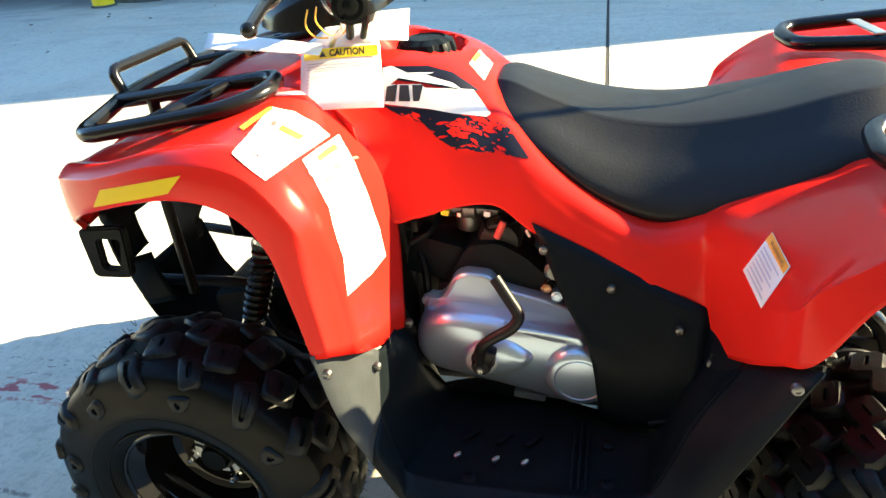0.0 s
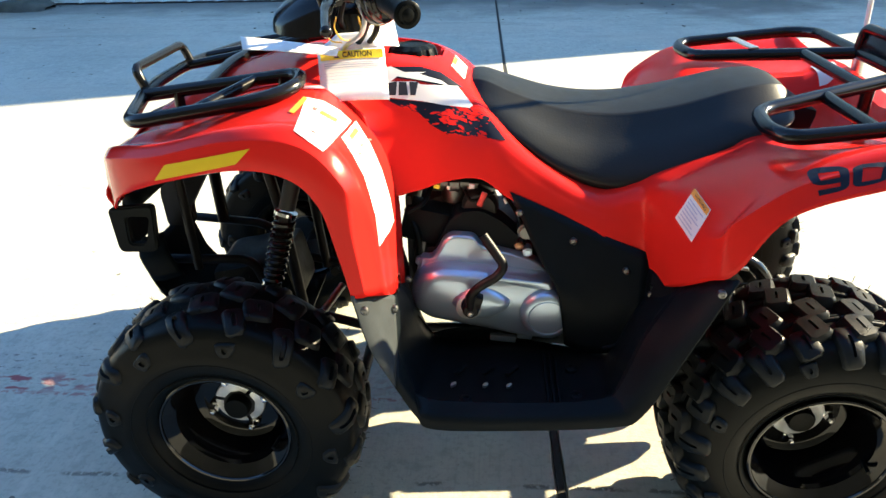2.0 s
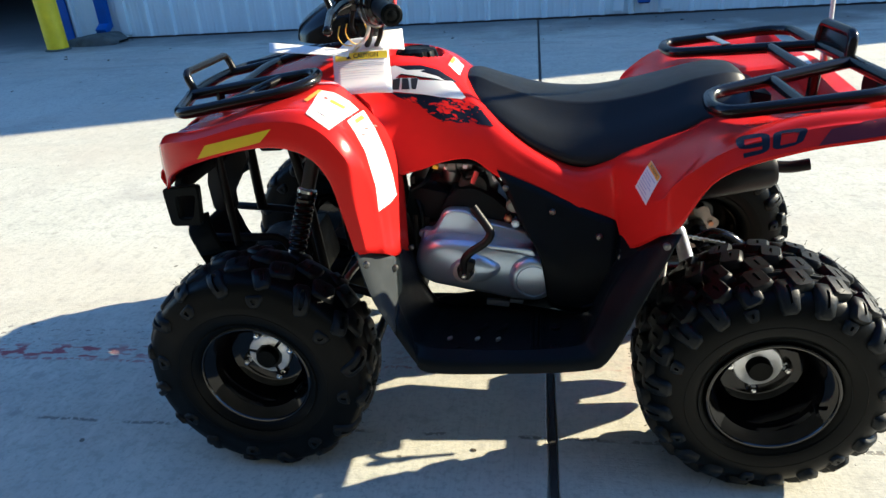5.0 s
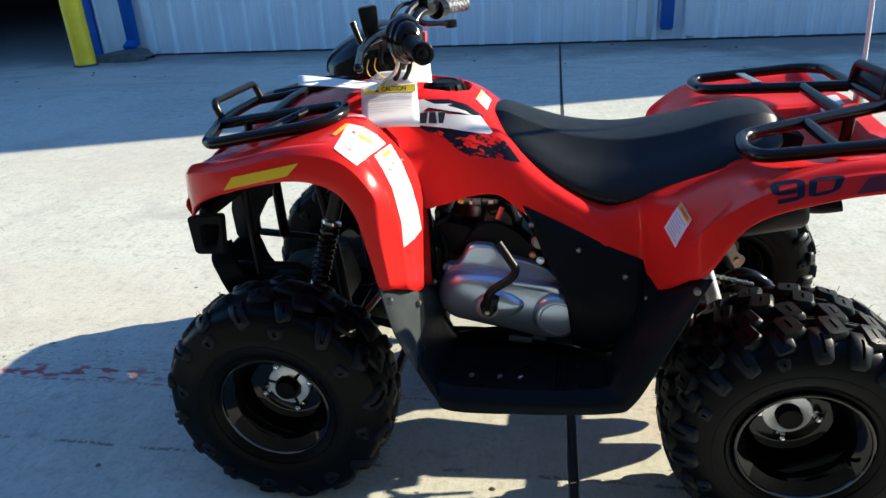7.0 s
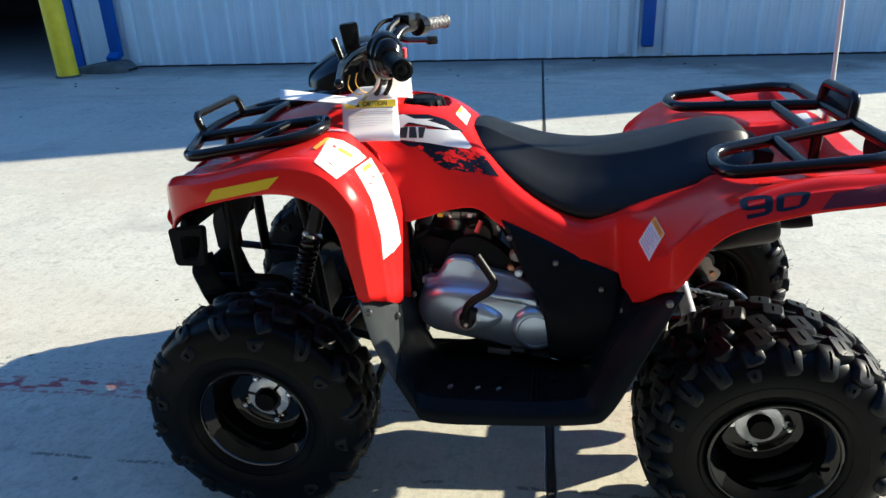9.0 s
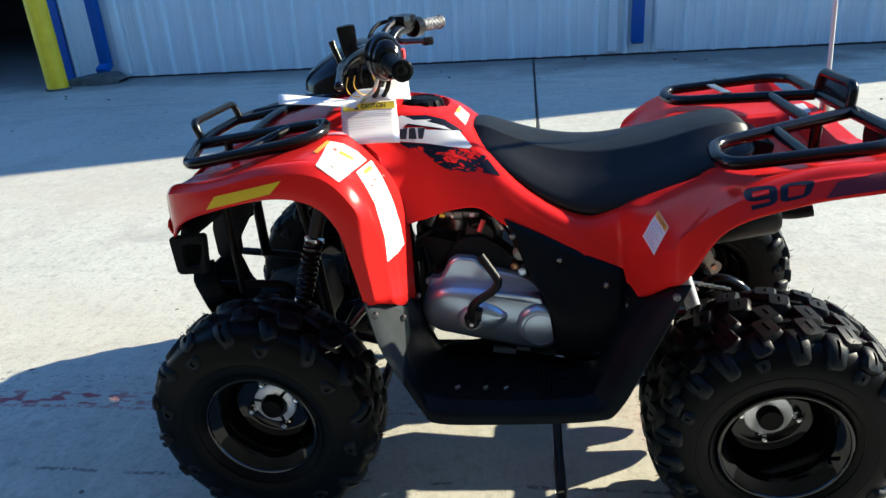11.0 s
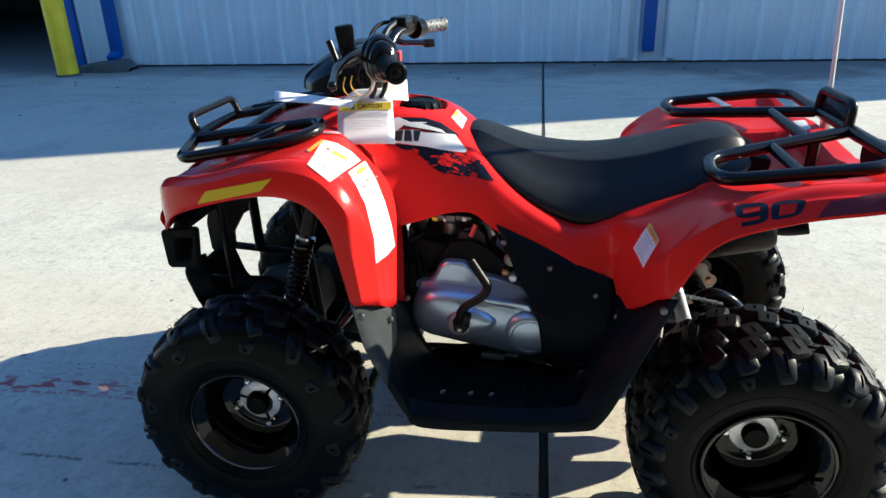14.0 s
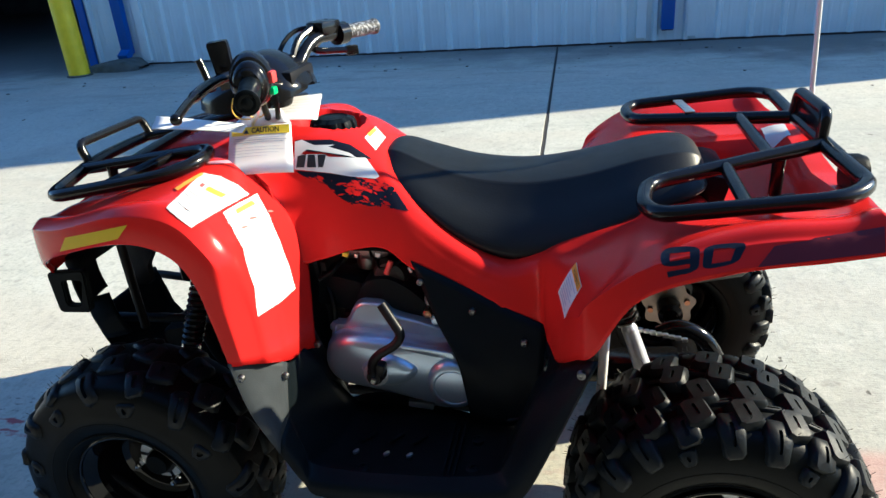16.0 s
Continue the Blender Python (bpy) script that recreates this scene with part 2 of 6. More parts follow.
    link(base, b.inputs["Base Color"])
    bp = t.nodes.new("ShaderNodeBump")
    bp.inputs["Strength"].default_value, bp.inputs["Distance"].default_value = 1.0, 0.0017
    h = calc("ADD", calc("MULTIPLY", noise_of(160, 3), 0.6), calc("MULTIPLY", noise_of(1, 4, (14, 150, 1)), 0.5))
    h = calc("SUBTRACT", h, calc("MULTIPLY", crack, 1.2))
    link(h, bp.inputs["Height"])
    link(bp.outputs[0], b.inputs["Normal"])
    return m


CONCRETE = concrete_material()


# ---- building blocks ----
V = Vector
A = lambda x: Matrix.Translation(x)


def finish(bm, name, mat, parent=None, smooth=40, label=""):
    """Turns a bmesh into one object."""
    me = bpy.data.meshes.new(name)
    bmesh.ops.recalc_face_normals(bm, faces=bm.faces[:])
    bm.to_mesh(me)
    bm.free()
    mats = mat if isinstance(mat, (list, tuple)) else [mat]
    for m in mats:
        me.materials.append(m)
    if smooth:
        me.shade_smooth()
        me.set_sharp_from_angle(angle=radians(smooth))
    ob = new(name, me)
    if parent:
        ob.parent = parent
    return tagged(ob, label) if label else ob


def part(name, bm, mat, parent, label="", smooth=40):
    return finish(bm, name, mat, parent, smooth, label)


def thing(name, label, category, group="", at=(0, 0, 0)):
    ob = new(name)
    ob.location = at
    ob.empty_display_size = 0.1
    return tagged(ob, label, category, group)


def spline(pts, n):
    """Catmull-Rom curve through the points, n steps a segment."""
    p = [V(q) for q in pts]
    p = [p[0] * 2 - p[1], *p, p[-1] * 2 - p[-2]]
    out = []
    for i in range(1, len(p) - 2):
        a, b, c, d = p[i - 1:i + 3]
        for k in range(n):
            s = k / n
            out.append(0.5 * ((2 * b) + (c - a) * s + (2 * a - 5 * b + 4 * c - d) * s * s + (3 * b - a - 3 * c + d) * s ** 3))
    return out + [p[-2]]


def rounded(pts, r, n=5, closed=False):
    """A polyline with its corners rounded to radius r."""
    p = [V(q) for q in pts]
    out = []
    k = len(p)
    for i in range(k):
        if not closed and i in (0, k - 1):
            out.append(p[i])
            continue
        a, b, c = p[i - 1], p[i], p[(i + 1) % k]
        d1, d2 = (a - b), (c - b)
        cut = min(r, d1.length * 0.49, d2.length * 0.49)
        s, e = b + d1.normalized() * cut, b + d2.normalized() * cut
        for j in range(n + 1):
            u = j / n
            out.append(s * (1 - u) ** 2 + b * 2 * u * (1 - u) + e * u * u)
    return out


def tube(bm, pts, r, n=10, closed=False, cap=True):
    """A round bar swept along the points; r may be a list."""
    p = [V(q) for q in pts]
    k = len(p)
    rr = r if isinstance(r, (list, tuple)) else [r] * k
    ways = []
    for i in range(k):
        a = p[i - 1] if (i or closed) else p[i]
        c = p[(i + 1) % k] if (i < k - 1 or closed) else p[i]
        ways.append((c - a).normalized())
    up = ways[0].orthogonal().normalized()
    rings = []
    for i in range(k):
        w = ways[i]
        up = (up - w * up.dot(w))
        up = up.normalized() if up.length > 1e-6 else w.orthogonal().normalized()
        side = w.cross(up)
        rings.append([bm.verts.new(p[i] + (up * math.cos(2 * math.pi * j / n) + side * math.sin(2 * math.pi * j / n)) * rr[i]) for j in range(n)])
    pairs = list(zip(rings, rings[1:])) + ([(rings[-1], rings[0])] if closed else [])
    for q, (a, b) in enumerate(pairs):
        shift = 0
        if closed and q == len(pairs) - 1:
            shift = min(range(n), key=lambda s: (a[0].co - b[s].co).length)
        for j in range(n):
            bm.faces.new((a[j], a[(j + 1) % n], b[(j + 1 + shift) % n], b[(j + shift) % n]))
    if cap and not closed:
        bm.faces.new(rings[0][::-1])
        bm.faces.new(rings[-1])
    return bm


def box(bm, size, m=None, bevel=0.0, seg=2):
    """A block of that size, bevelled, at the pose m."""
    m = m or Matrix()
    made = bmesh.ops.create_cube(bm, size=1.0, matrix=m @ Matrix.Diagonal((*size, 1)))
    if bevel:
        edges = list({e for v in made["verts"] for e in v.link_edges})
        bmesh.ops.bevel(bm, geom=edges, offset=bevel, segments=seg, profile=0.6, affect="EDGES")
    return bm


def lathe(bm, profile, m=None, n=48):
    """Turns (radius, height) pairs about the local y axis."""
    m = m or Matrix()
    rings = []
    for r, h in profile:
        if r < 1e-6:
            rings.append([bm.verts.new(m @ V((0, h, 0)))])
        else:
            rings.append([bm.verts.new(m @ V((r * math.cos(2 * math.pi * j / n), h, r * math.sin(2 * math.pi * j / n)))) for j in range(n)])
    for a, b in zip(rings, rings[1:]):
        for j in range(n):
            q = [a[j % len(a)], a[(j + 1) % len(a)], b[(j + 1) % len(b)], b[j % len(b)]]
            q = list(dict.fromkeys(q))
            if len(q) > 2:
                bm.faces.new(q)
    return bm


def rod(bm, a, b, r, r2=None, n=14):
    return tube(bm, [a, b], [r, r2 if r2 is not None else r], n)


def loft(bm, rows, su=6, sv=6):
    """A smooth sheet through rows of control points."""
    lines = [spline(row, sv) for row in rows]
    cols = list(zip(*lines))
    grid = [spline(col, su) for col in cols]
    vs = [[bm.verts.new(q) for q in col] for col in grid]
    for a, b in zip(vs, vs[1:]):
        for i in range(len(a) - 1):
            bm.faces.new((a[i], a[i + 1], b[i + 1], b[i]))
    return vs


def mirrored(bm):
    """Adds the sheet's other half across y = 0."""
    geom = bmesh.ops.duplicate(bm, geom=bm.verts[:] + bm.edges[:] + bm.faces[:])["geom"]
    vs = [g for g in geom if isinstance(g, bmesh.types.BMVert)]
    for v in vs:
        v.co.y = -v.co.y
    bmesh.ops.reverse_faces(bm, faces=[g for g in geom if isinstance(g, bmesh.types.BMFace)])
    bmesh.ops.remove_doubles(bm, verts=bm.verts[:], dist=0.0006)


def thick(ob, t=0.004, offset=-1.0, bevel=0.0):
    m = ob.modifiers.new("thickness", "SOLIDIFY")
    m.thickness, m.offset = t, offset
    if bevel:
        w = ob.modifiers.new("edge", "BEVEL")
        w.width, w.segments, w.limit_method, w.angle_limit = bevel, 2, "ANGLE", radians(50)
    return ob


def prism(bm, outline, depth, m=None, bevel=0.0, seg=3, top=1.0):
    """An outline in the local xz plane, given depth towards -y, its front edge bevelled."""
    m = m or Matrix()
    back = [bm.verts.new(m @ V((x, 0, z))) for x, z in outline]
    cx, cz = sum(q[0] for q in outline) / len(outline), sum(q[1] for q in outline) / len(outline)
    front = [bm.verts.new(m @ V((cx + (x - cx) * top, -depth, cz + (z - cz) * top))) for x, z in outline]
    k = len(outline)
    for j in range(k):
        bm.faces.new((back[j], back[(j + 1) % k], front[(j + 1) % k], front[j]))
    f = bm.faces.new(front)
    bm.faces.new(back[::-1])
    if bevel:
        bmesh.ops.bevel(bm, geom=list(f.edges), offset=bevel, segments=seg, profile=0.55, affect="EDGES")
    return bm


def outline2(pts, r, n=5):
    return [(q.x, q.z) for q in rounded([(x, 0, z) for x, z in pts], r, n, True)]


# ---- ground ----
def build_ground():
    """One concrete sheet to the horizon with an expansion joint sunk into it."""
    lean = -0.0165                                   # the joint runs slightly off the y axis
    def jx(y, off):
        return 0.104 + lean * (y + 0.08) + off
    offs = [-0.0135, -0.0115, -0.0110, 0.0110, 0.0115, 0.0135]
    deps = [0.0, -0.003, -0.014, -0.014, -0.003, 0.0]
    ys = [-900, -60, -12, -4] + [-1.5 + 0.0655 * k for k in range(121)] + [20, 60, 900]
    rnd = random.Random(3)
    bm = bmesh.new()
    rows = []
    for y in ys:
        row = [bm.verts.new((x, y, 0)) for x in (-900, -60, -12, -4, -1.2)]
        chip = [rnd.gauss(0, .0011) + (rnd.random() < .06) * rnd.uniform(0, .005) for _ in range(2)] if -1.6 < y < 6.4 else [0, 0]
        row += [bm.verts.new((jx(min(max(y, -60), 60), o) + (-chip[0] if o < 0 else chip[1]), y, d)) for o, d in zip(offs, deps)]
        row += [bm.verts.new((x, y, 0)) for x in (1.4, 4, 12, 60, 900)]
        rows.append(row)
    for a, b in zip(rows, rows[1:]):
        for i in range(len(a) - 1):
            bm.faces.new((a[i], a[i + 1], b[i + 1], b[i]))
    g = finish(bm, "ground", CONCRETE, smooth=0)
    tagged(g, "pale broom-finished concrete yard with a worn red line", "ground", kind="structure")
    bm = bmesh.new()
    for y0, y1 in ((-8, -1.0), (-1.0, 1.2), (1.2, 3.4), (3.4, 6.34)):
        q = [(jx(y0, -0.0075), y0, 0), (jx(y0, 0.0085), y0, 0), (jx(y1, 0.0075), y1, 0), (jx(y1, -0.0075), y1, 0)]
        lo = [bm.verts.new((x, y, -0.012)) for x, y, z in q]
        hi = [bm.verts.new((x, y, -0.0035)) for x, y, z in q]
        bm.faces.new(hi)
        for j in range(4):
            bm.faces.new((lo[j], lo[(j + 1) % 4], hi[(j + 1) % 4], hi[j]))
    s = finish(bm, "joint_strip", JOINT, smooth=0)
    tagged(s, "dark weathered filler strip in the slab joint", "joint strip", kind="structure")


build_ground()


def build_debris():
    """Grit, twigs and leaf crumbs lying loose on the slab."""
    rnd = random.Random(21)
    bm = bmesh.new()
    for _ in range(150):
        x, y = rnd.uniform(-5.5, 3.5), rnd.choice((rnd.uniform(-1.2, 6.2), rnd.uniform(4.8, 6.25)))
        r = rnd.choice((.003, .004, .005, .008, .014)) * (1 + max(0, y) * .10)
        m = A((x, y, r * .16)) @ Matrix.Rotation(rnd.uniform(0, 6.3), 4, "Z") @ Matrix.Diagonal((1, rnd.uniform(.25, .8), rnd.uniform(.15, .35), 1))
        bmesh.ops.create_icosphere(bm, subdivisions=1, radius=r, matrix=m)
    ob = finish(bm, "debris", GRIT, smooth=0)
    tagged(ob, "dark grit and leaf crumbs scattered over the concrete", "debris", kind="stuff")


build_debris()

# ---- building ----
WALL_Y, WALL_H = 6.36, 6.4
DOOR_X0, DOOR_X1 = -9.6, -5.5


def rib_panel(width, height):
    """One ribbed steel sheet: three raised ribs with two low stiffeners between them, facing -y."""
    prof = []
    pitch = 0.305
    for k in range(3):
        c = pitch * k + 0.06
        prof += [(c - 0.036, 0), (c - 0.016, 0.042), (c + 0.016, 0.042), (c + 0.036, 0)]
        for s in (0.105, 0.2):
            prof += [(c + s - 0.02, 0), (c + s - 0.008, 0.004), (c + s + 0.008, 0.004), (c + s + 0.02, 0)]
    prof = [(0, 0)] + [q for q in prof if 0 < q[0] < width] + [(width, 0)]
    bm = bmesh.new()
    lo = [bm.verts.new((x, -d, 0.020)) for x, d in prof]
    hi = [bm.verts.new((x, -d, height)) for x, d in prof]
    for i in range(len(prof) - 1):
        bm.faces.new((lo[i], lo[i + 1], hi[i + 1], hi[i]))
    return bm


def build_building():
    bm = bmesh.new()
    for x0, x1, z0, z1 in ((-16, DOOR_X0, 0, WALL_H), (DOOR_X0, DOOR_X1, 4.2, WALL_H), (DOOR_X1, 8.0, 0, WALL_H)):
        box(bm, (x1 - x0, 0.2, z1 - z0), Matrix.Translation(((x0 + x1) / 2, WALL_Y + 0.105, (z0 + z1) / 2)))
    for v in bm.verts:                                # unseen east end, sloped only to set the edge of its ground shadow
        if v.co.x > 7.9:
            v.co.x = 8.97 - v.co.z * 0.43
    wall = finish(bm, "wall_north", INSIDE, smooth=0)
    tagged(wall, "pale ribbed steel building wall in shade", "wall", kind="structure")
    first = None
    x = DOOR_X1 + 0.012
    while x < 5.3:
        if first is None:
            bm = rib_panel(0.915, WALL_H)
            me = bpy.data.meshes.new("panel")
            bm.to_mesh(me)
            bm.free()
            me.materials.append(SIDING)
            first = me
        ob = new("panel", first)
        ob.parent = wall
        ob.location = (x, WALL_Y - 0.004, 0)
        x += 0.915
    # dark strip painted for shadow gap and damp staining; blue corner trim by the doorway
    bm = bmesh.new()
    box(bm, (13.4, 0.016, 0.020), Matrix.Translation((1.25, WALL_Y - 0.003, 0.010)), 0.003)
    tagged(finish(bm, "base_shadow_strip", JOINT, smooth=0), "dark strip for the shadow gap and damp staining under the siding", "base channel", kind="structure")
    bm = bmesh.new()
    box(bm, (0.10, 0.03, 4.2), Matrix.Translation((DOOR_X1 - 0.02, WALL_Y - 0.05, 2.1)), 0.004)
    tagged(finish(bm, "trim", TRIM_BLUE, smooth=0), "blue painted steel door jamb trim", "trim", kind="structure")
    # flat cover strips beside the downspouts
    for x in (-4.80, 0.84, 1.33):
        bm = bmesh.new()
        box(bm, (0.10, 0.05, 5.0), Matrix.Translation((x, WALL_Y - 0.03, 2.55)), 0.006)
        tagged(finish(bm, "trim", SIDING, smooth=0), "pale flat steel cover strip on the siding", "trim", kind="structure")
    # side wall and roof close the building
    bm = bmesh.new()
    box(bm, (0.2, 10, WALL_H), Matrix.Translation((6.0, WALL_Y + 5.25, WALL_H / 2)))
    tagged(finish(bm, "wall_east", SIDING, smooth=0), "pale steel end wall of the building", "wall", kind="structure")
    bm = bmesh.new()
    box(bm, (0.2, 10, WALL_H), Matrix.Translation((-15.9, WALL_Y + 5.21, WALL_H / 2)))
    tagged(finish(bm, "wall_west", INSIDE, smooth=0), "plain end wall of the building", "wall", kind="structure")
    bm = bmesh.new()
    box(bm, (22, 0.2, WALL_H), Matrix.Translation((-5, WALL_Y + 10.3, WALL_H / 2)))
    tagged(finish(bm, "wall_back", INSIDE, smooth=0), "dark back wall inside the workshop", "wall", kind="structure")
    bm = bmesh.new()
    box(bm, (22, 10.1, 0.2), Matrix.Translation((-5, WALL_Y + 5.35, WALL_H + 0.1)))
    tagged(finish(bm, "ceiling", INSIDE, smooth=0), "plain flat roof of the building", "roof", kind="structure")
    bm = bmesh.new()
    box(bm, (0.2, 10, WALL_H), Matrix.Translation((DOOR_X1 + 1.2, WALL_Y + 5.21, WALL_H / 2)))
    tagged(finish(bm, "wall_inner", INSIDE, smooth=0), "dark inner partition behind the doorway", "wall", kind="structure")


build_building()

# plain unseen wall behind the camera closes the yard; added dark to cut fill
bm = bmesh.new()
box(bm, (60, 0.3, 4.4), Matrix.Translation((0, -3.6, 2.2)))
tagged(finish(bm, "blocker_south", SOUTH, smooth=0), "unseen dark wall added behind the camera to cut fill light", "wall", kind="structure")


def build_downspout(x, bottom, kick):
    root = thing("downspout", "blue painted steel downspout strapped to the siding", "downspout", "downspouts on the wall", (x, WALL_Y - 0.09, bottom))
    bm = bmesh.new()
    box(bm, (0.125, 0.09, 4.2), Matrix.Translation((0, 0, 2.1 + kick)), 0.012)
    if kick:
        box(bm, (0.13, 0.17, 0.08), Matrix.Translation((0, -0.05, 0.05)) @ Matrix.Rotation(radians(28), 4, "X"), 0.012)
    part("pipe", bm, TRIM_BLUE, root, smooth=30)
    # solid black block paints the shade inside the pipe mouth
    bm = bmesh.new()
    box(bm, (0.105, 0.07, 0.012), Matrix.Translation((0, -0.002 if not kick else -0.12, -0.003)))
    part("outlet", bm, INK, root, "black block standing for the shade inside the outlet", smooth=0)
    bm = bmesh.new()
    box(bm, (0.20, 0.02, 0.03), Matrix.Translation((0, 0.03, 1.5)), 0.004)
    part("strap", bm, TRIM_BLUE, root, smooth=0)


build_downspout(-5.0, 0.10, 0.04)
build_downspout(1.09, 0.137, 0.0)


def build_splash_block():
    bm = bmesh.new()
    rows = []
    for x, w, h in ((-0.36, 0.10, 0.03), (-0.22, 0.16, 0.07), (0, 0.2, 0.10), (0.2, 0.2, 0.11), (0.33, 0.15, 0.07), (0.38, 0.1, 0.03)):
        rows.append([(x, -w, 0), (x, -w * 0.8, h * 0.85), (x, -w * 0.3, h), (x, w * 0.4, h), (x, w, h * 0.9), (x, w, 0)])
    loft(bm, rows, 4, 4)
    for v in bm.verts:
        v.co += noise.noise_vector(v.co * 9) * 0.012
        v.co.z = max(v.co.z, 0)
    ob = finish(bm, "splash_block", BLOCK, smooth=50)
    ob.location = (-5.08, WALL_Y - 0.30, 0)
    tagged(ob, "rough grey concrete splash block under a downspout", "splash block")


build_splash_block()


def build_bollard():
    root = thing("bollard", "yellow painted steel bollard beside the doorway", "bollard", at=(-5.29, 5.72, 0))
    bm = bmesh.new()
    turn = Matrix.Rotation(radians(90), 4, "X")
    lathe(bm, [(0.112, 0.0), (0.112, 1.10), (0.10, 1.16), (0.06, 1.2), (0, 1.21)], turn, 32)
    part("post", bm, BOLLARD, root)
    bm = bmesh.new()
    lathe(bm, [(0.135, 0.0), (0.135, 0.012), (0.114, 0.02)], turn, 32)
    part("collar", bm, BLOCK, root, "dirty concrete collar")


build_bollard()

# ---- the quad bike ----
atv = thing("quad_bike", "red youth quad bike with black racks parked on concrete", "quad bike")


# wheels
def tyre_mesh(R, W, blocks, rear):
    """Knobby tyre about the y axis; outer side towards -y."""
    bm = bmesh.new()
    h = W / 2
    tall = 0.016 if rear else 0.0095
    tread = R - tall
    half = [(0.112, -h + 0.030), (0.122, -h + 0.012), (0.145, -h + 0.001), (0.168, -h - 0.001), (0.187, -h + 0.003), (tread - (0.026 if rear else 0.017), -h + 0.010), (tread - (0.011 if rear else 0.006), -h + 0.023), (tread - (0.003 if rear else 0.001), -h + 0.048), (tread, -h + 0.080)]
    prof = half + [(tread + 0.001, 0)] + [(r, -y) for r, y in half[::-1]]
    fine = [(q.x, q.y) for q in spline([(r, y, 0) for r, y in prof], 2)]
    lathe(bm, fine, None, 64)
    # raised ring lines on the sidewall
    for s in (-1, 1):
        for rr in (0.134, 0.160):
            ring = [V((rr * math.cos(a), s * (h - (0.003 if rr < 0.14 else -0.0003)), rr * math.sin(a))) for a in [2 * math.pi * j / 64 for j in range(64)]]
            tube(bm, ring, 0.0014, 5, True)

    blocks_at = []
    kinds = {}
    prof_r, prof_y = [np.array(c) for c in zip(*fine)]
    run = np.concatenate(([0.0], np.cumsum(np.hypot(np.diff(prof_r), np.diff(prof_y)))))

    def on_profile(d, up):
        """Radius and offset of a point at arc length d along the tyre's section, lifted by up."""
        e = 0.004
        r, y = np.interp(d, run, prof_r), np.interp(d, run, prof_y)
        tr, ty = np.interp(d + e, run, prof_r) - np.interp(d - e, run, prof_r), np.interp(d + e, run, prof_y) - np.interp(d - e, run, prof_y)
        n = math.hypot(tr, ty)
        return float(r + up * ty / n), float(y - up * tr / n)

    def knob(ang, y, twist, length, width, height, slot, taper=1.0):
        """One tread block with a sunken slot, bent round the section; taper narrows its outer end."""
        key = (y, twist, length, width, height)
        if key not in kinds:
            kinds[key] = knob_mesh(y, twist, length, width, height, slot, taper)
        blocks_at.append((kinds[key], Matrix.Rotation(-ang, 4, "Y")))

    def knob_mesh(y0, twist, length, width, height, slot, taper):
        bm = bmesh.new()
        c, e = 0.20, 0.36
        stops = [-1 + c, -0.45, 0.0, 0.45, 1 - c] if length > 0.06 else [-1 + c, 0.0, 1 - c] if abs(y0) > h * 0.6 else [-1 + c, 1 - c]
        hi = [(-1, -1 + e)] + [(a, -1) for a in stops] + [(1, -1 + e), (1, 1 - e)] + [(a, 1) for a in stops[::-1]] + [(-1, 1 - e)]
        count = len(hi)
        lean = 1 if y0 <= 0 else -1
        start = min((abs(y - y0), d) for d, r, y in zip(np.linspace(0, run[-1], 400), np.interp(np.linspace(0, run[-1], 400), run, prof_r), np.interp(np.linspace(0, run[-1], 400), run, prof_y)) if r > 0.180)[1]
        ct, st = math.cos(radians(twist)), math.sin(radians(twist))

        def ring(up, fl, fw):
            out = []
            for a, b in hi:
                across, along = a * length / 2 * fl, b * width / 2 * fw * (taper if a * lean < 0 else 1)
                r, y = on_profile(start + across * ct - along * st, up)
                turn = (across * st + along * ct) / R
                out.append(bm.verts.new((r * math.cos(turn), y, r * math.sin(turn))))
            return out
        base = ring(-0.003, 1.16, 1.28)
        low = ring(height * 0.72, 1.03, 1.06)
        top = ring(height, 0.90, 0.86)
        ins = ring(height, slot[0], slot[1])
        sunk = ring(height - min(0.006, height * 0.8), slot[0] * 0.9, slot[1] * 0.8)
        for p, q in ((base, low), (low, top), (top, ins), (ins, sunk)):
            for k in range(count):
                bm.faces.new((p[k], p[(k + 1) % count], q[(k + 1) % count], q[k]))
        for k in range(len(stops) + 1):               # floor of the slot
            bm.faces.new((sunk[k], sunk[k + 1], sunk[count - 2 - k], sunk[count - 1 - k]))
        return sealed(bm, "tread_block", TREAD)

    def sealed(bm, name, mat=RUBBER):
        me = bpy.data.meshes.new(name)
        bmesh.ops.recalc_face_normals(bm, faces=bm.faces[:])
        bm.to_mesh(me)
        bm.free()
        me.materials.append(mat)
        me.shade_smooth()
        me.set_sharp_from_angle(angle=radians(44))
        return me

    step = 2 * math.pi / blocks
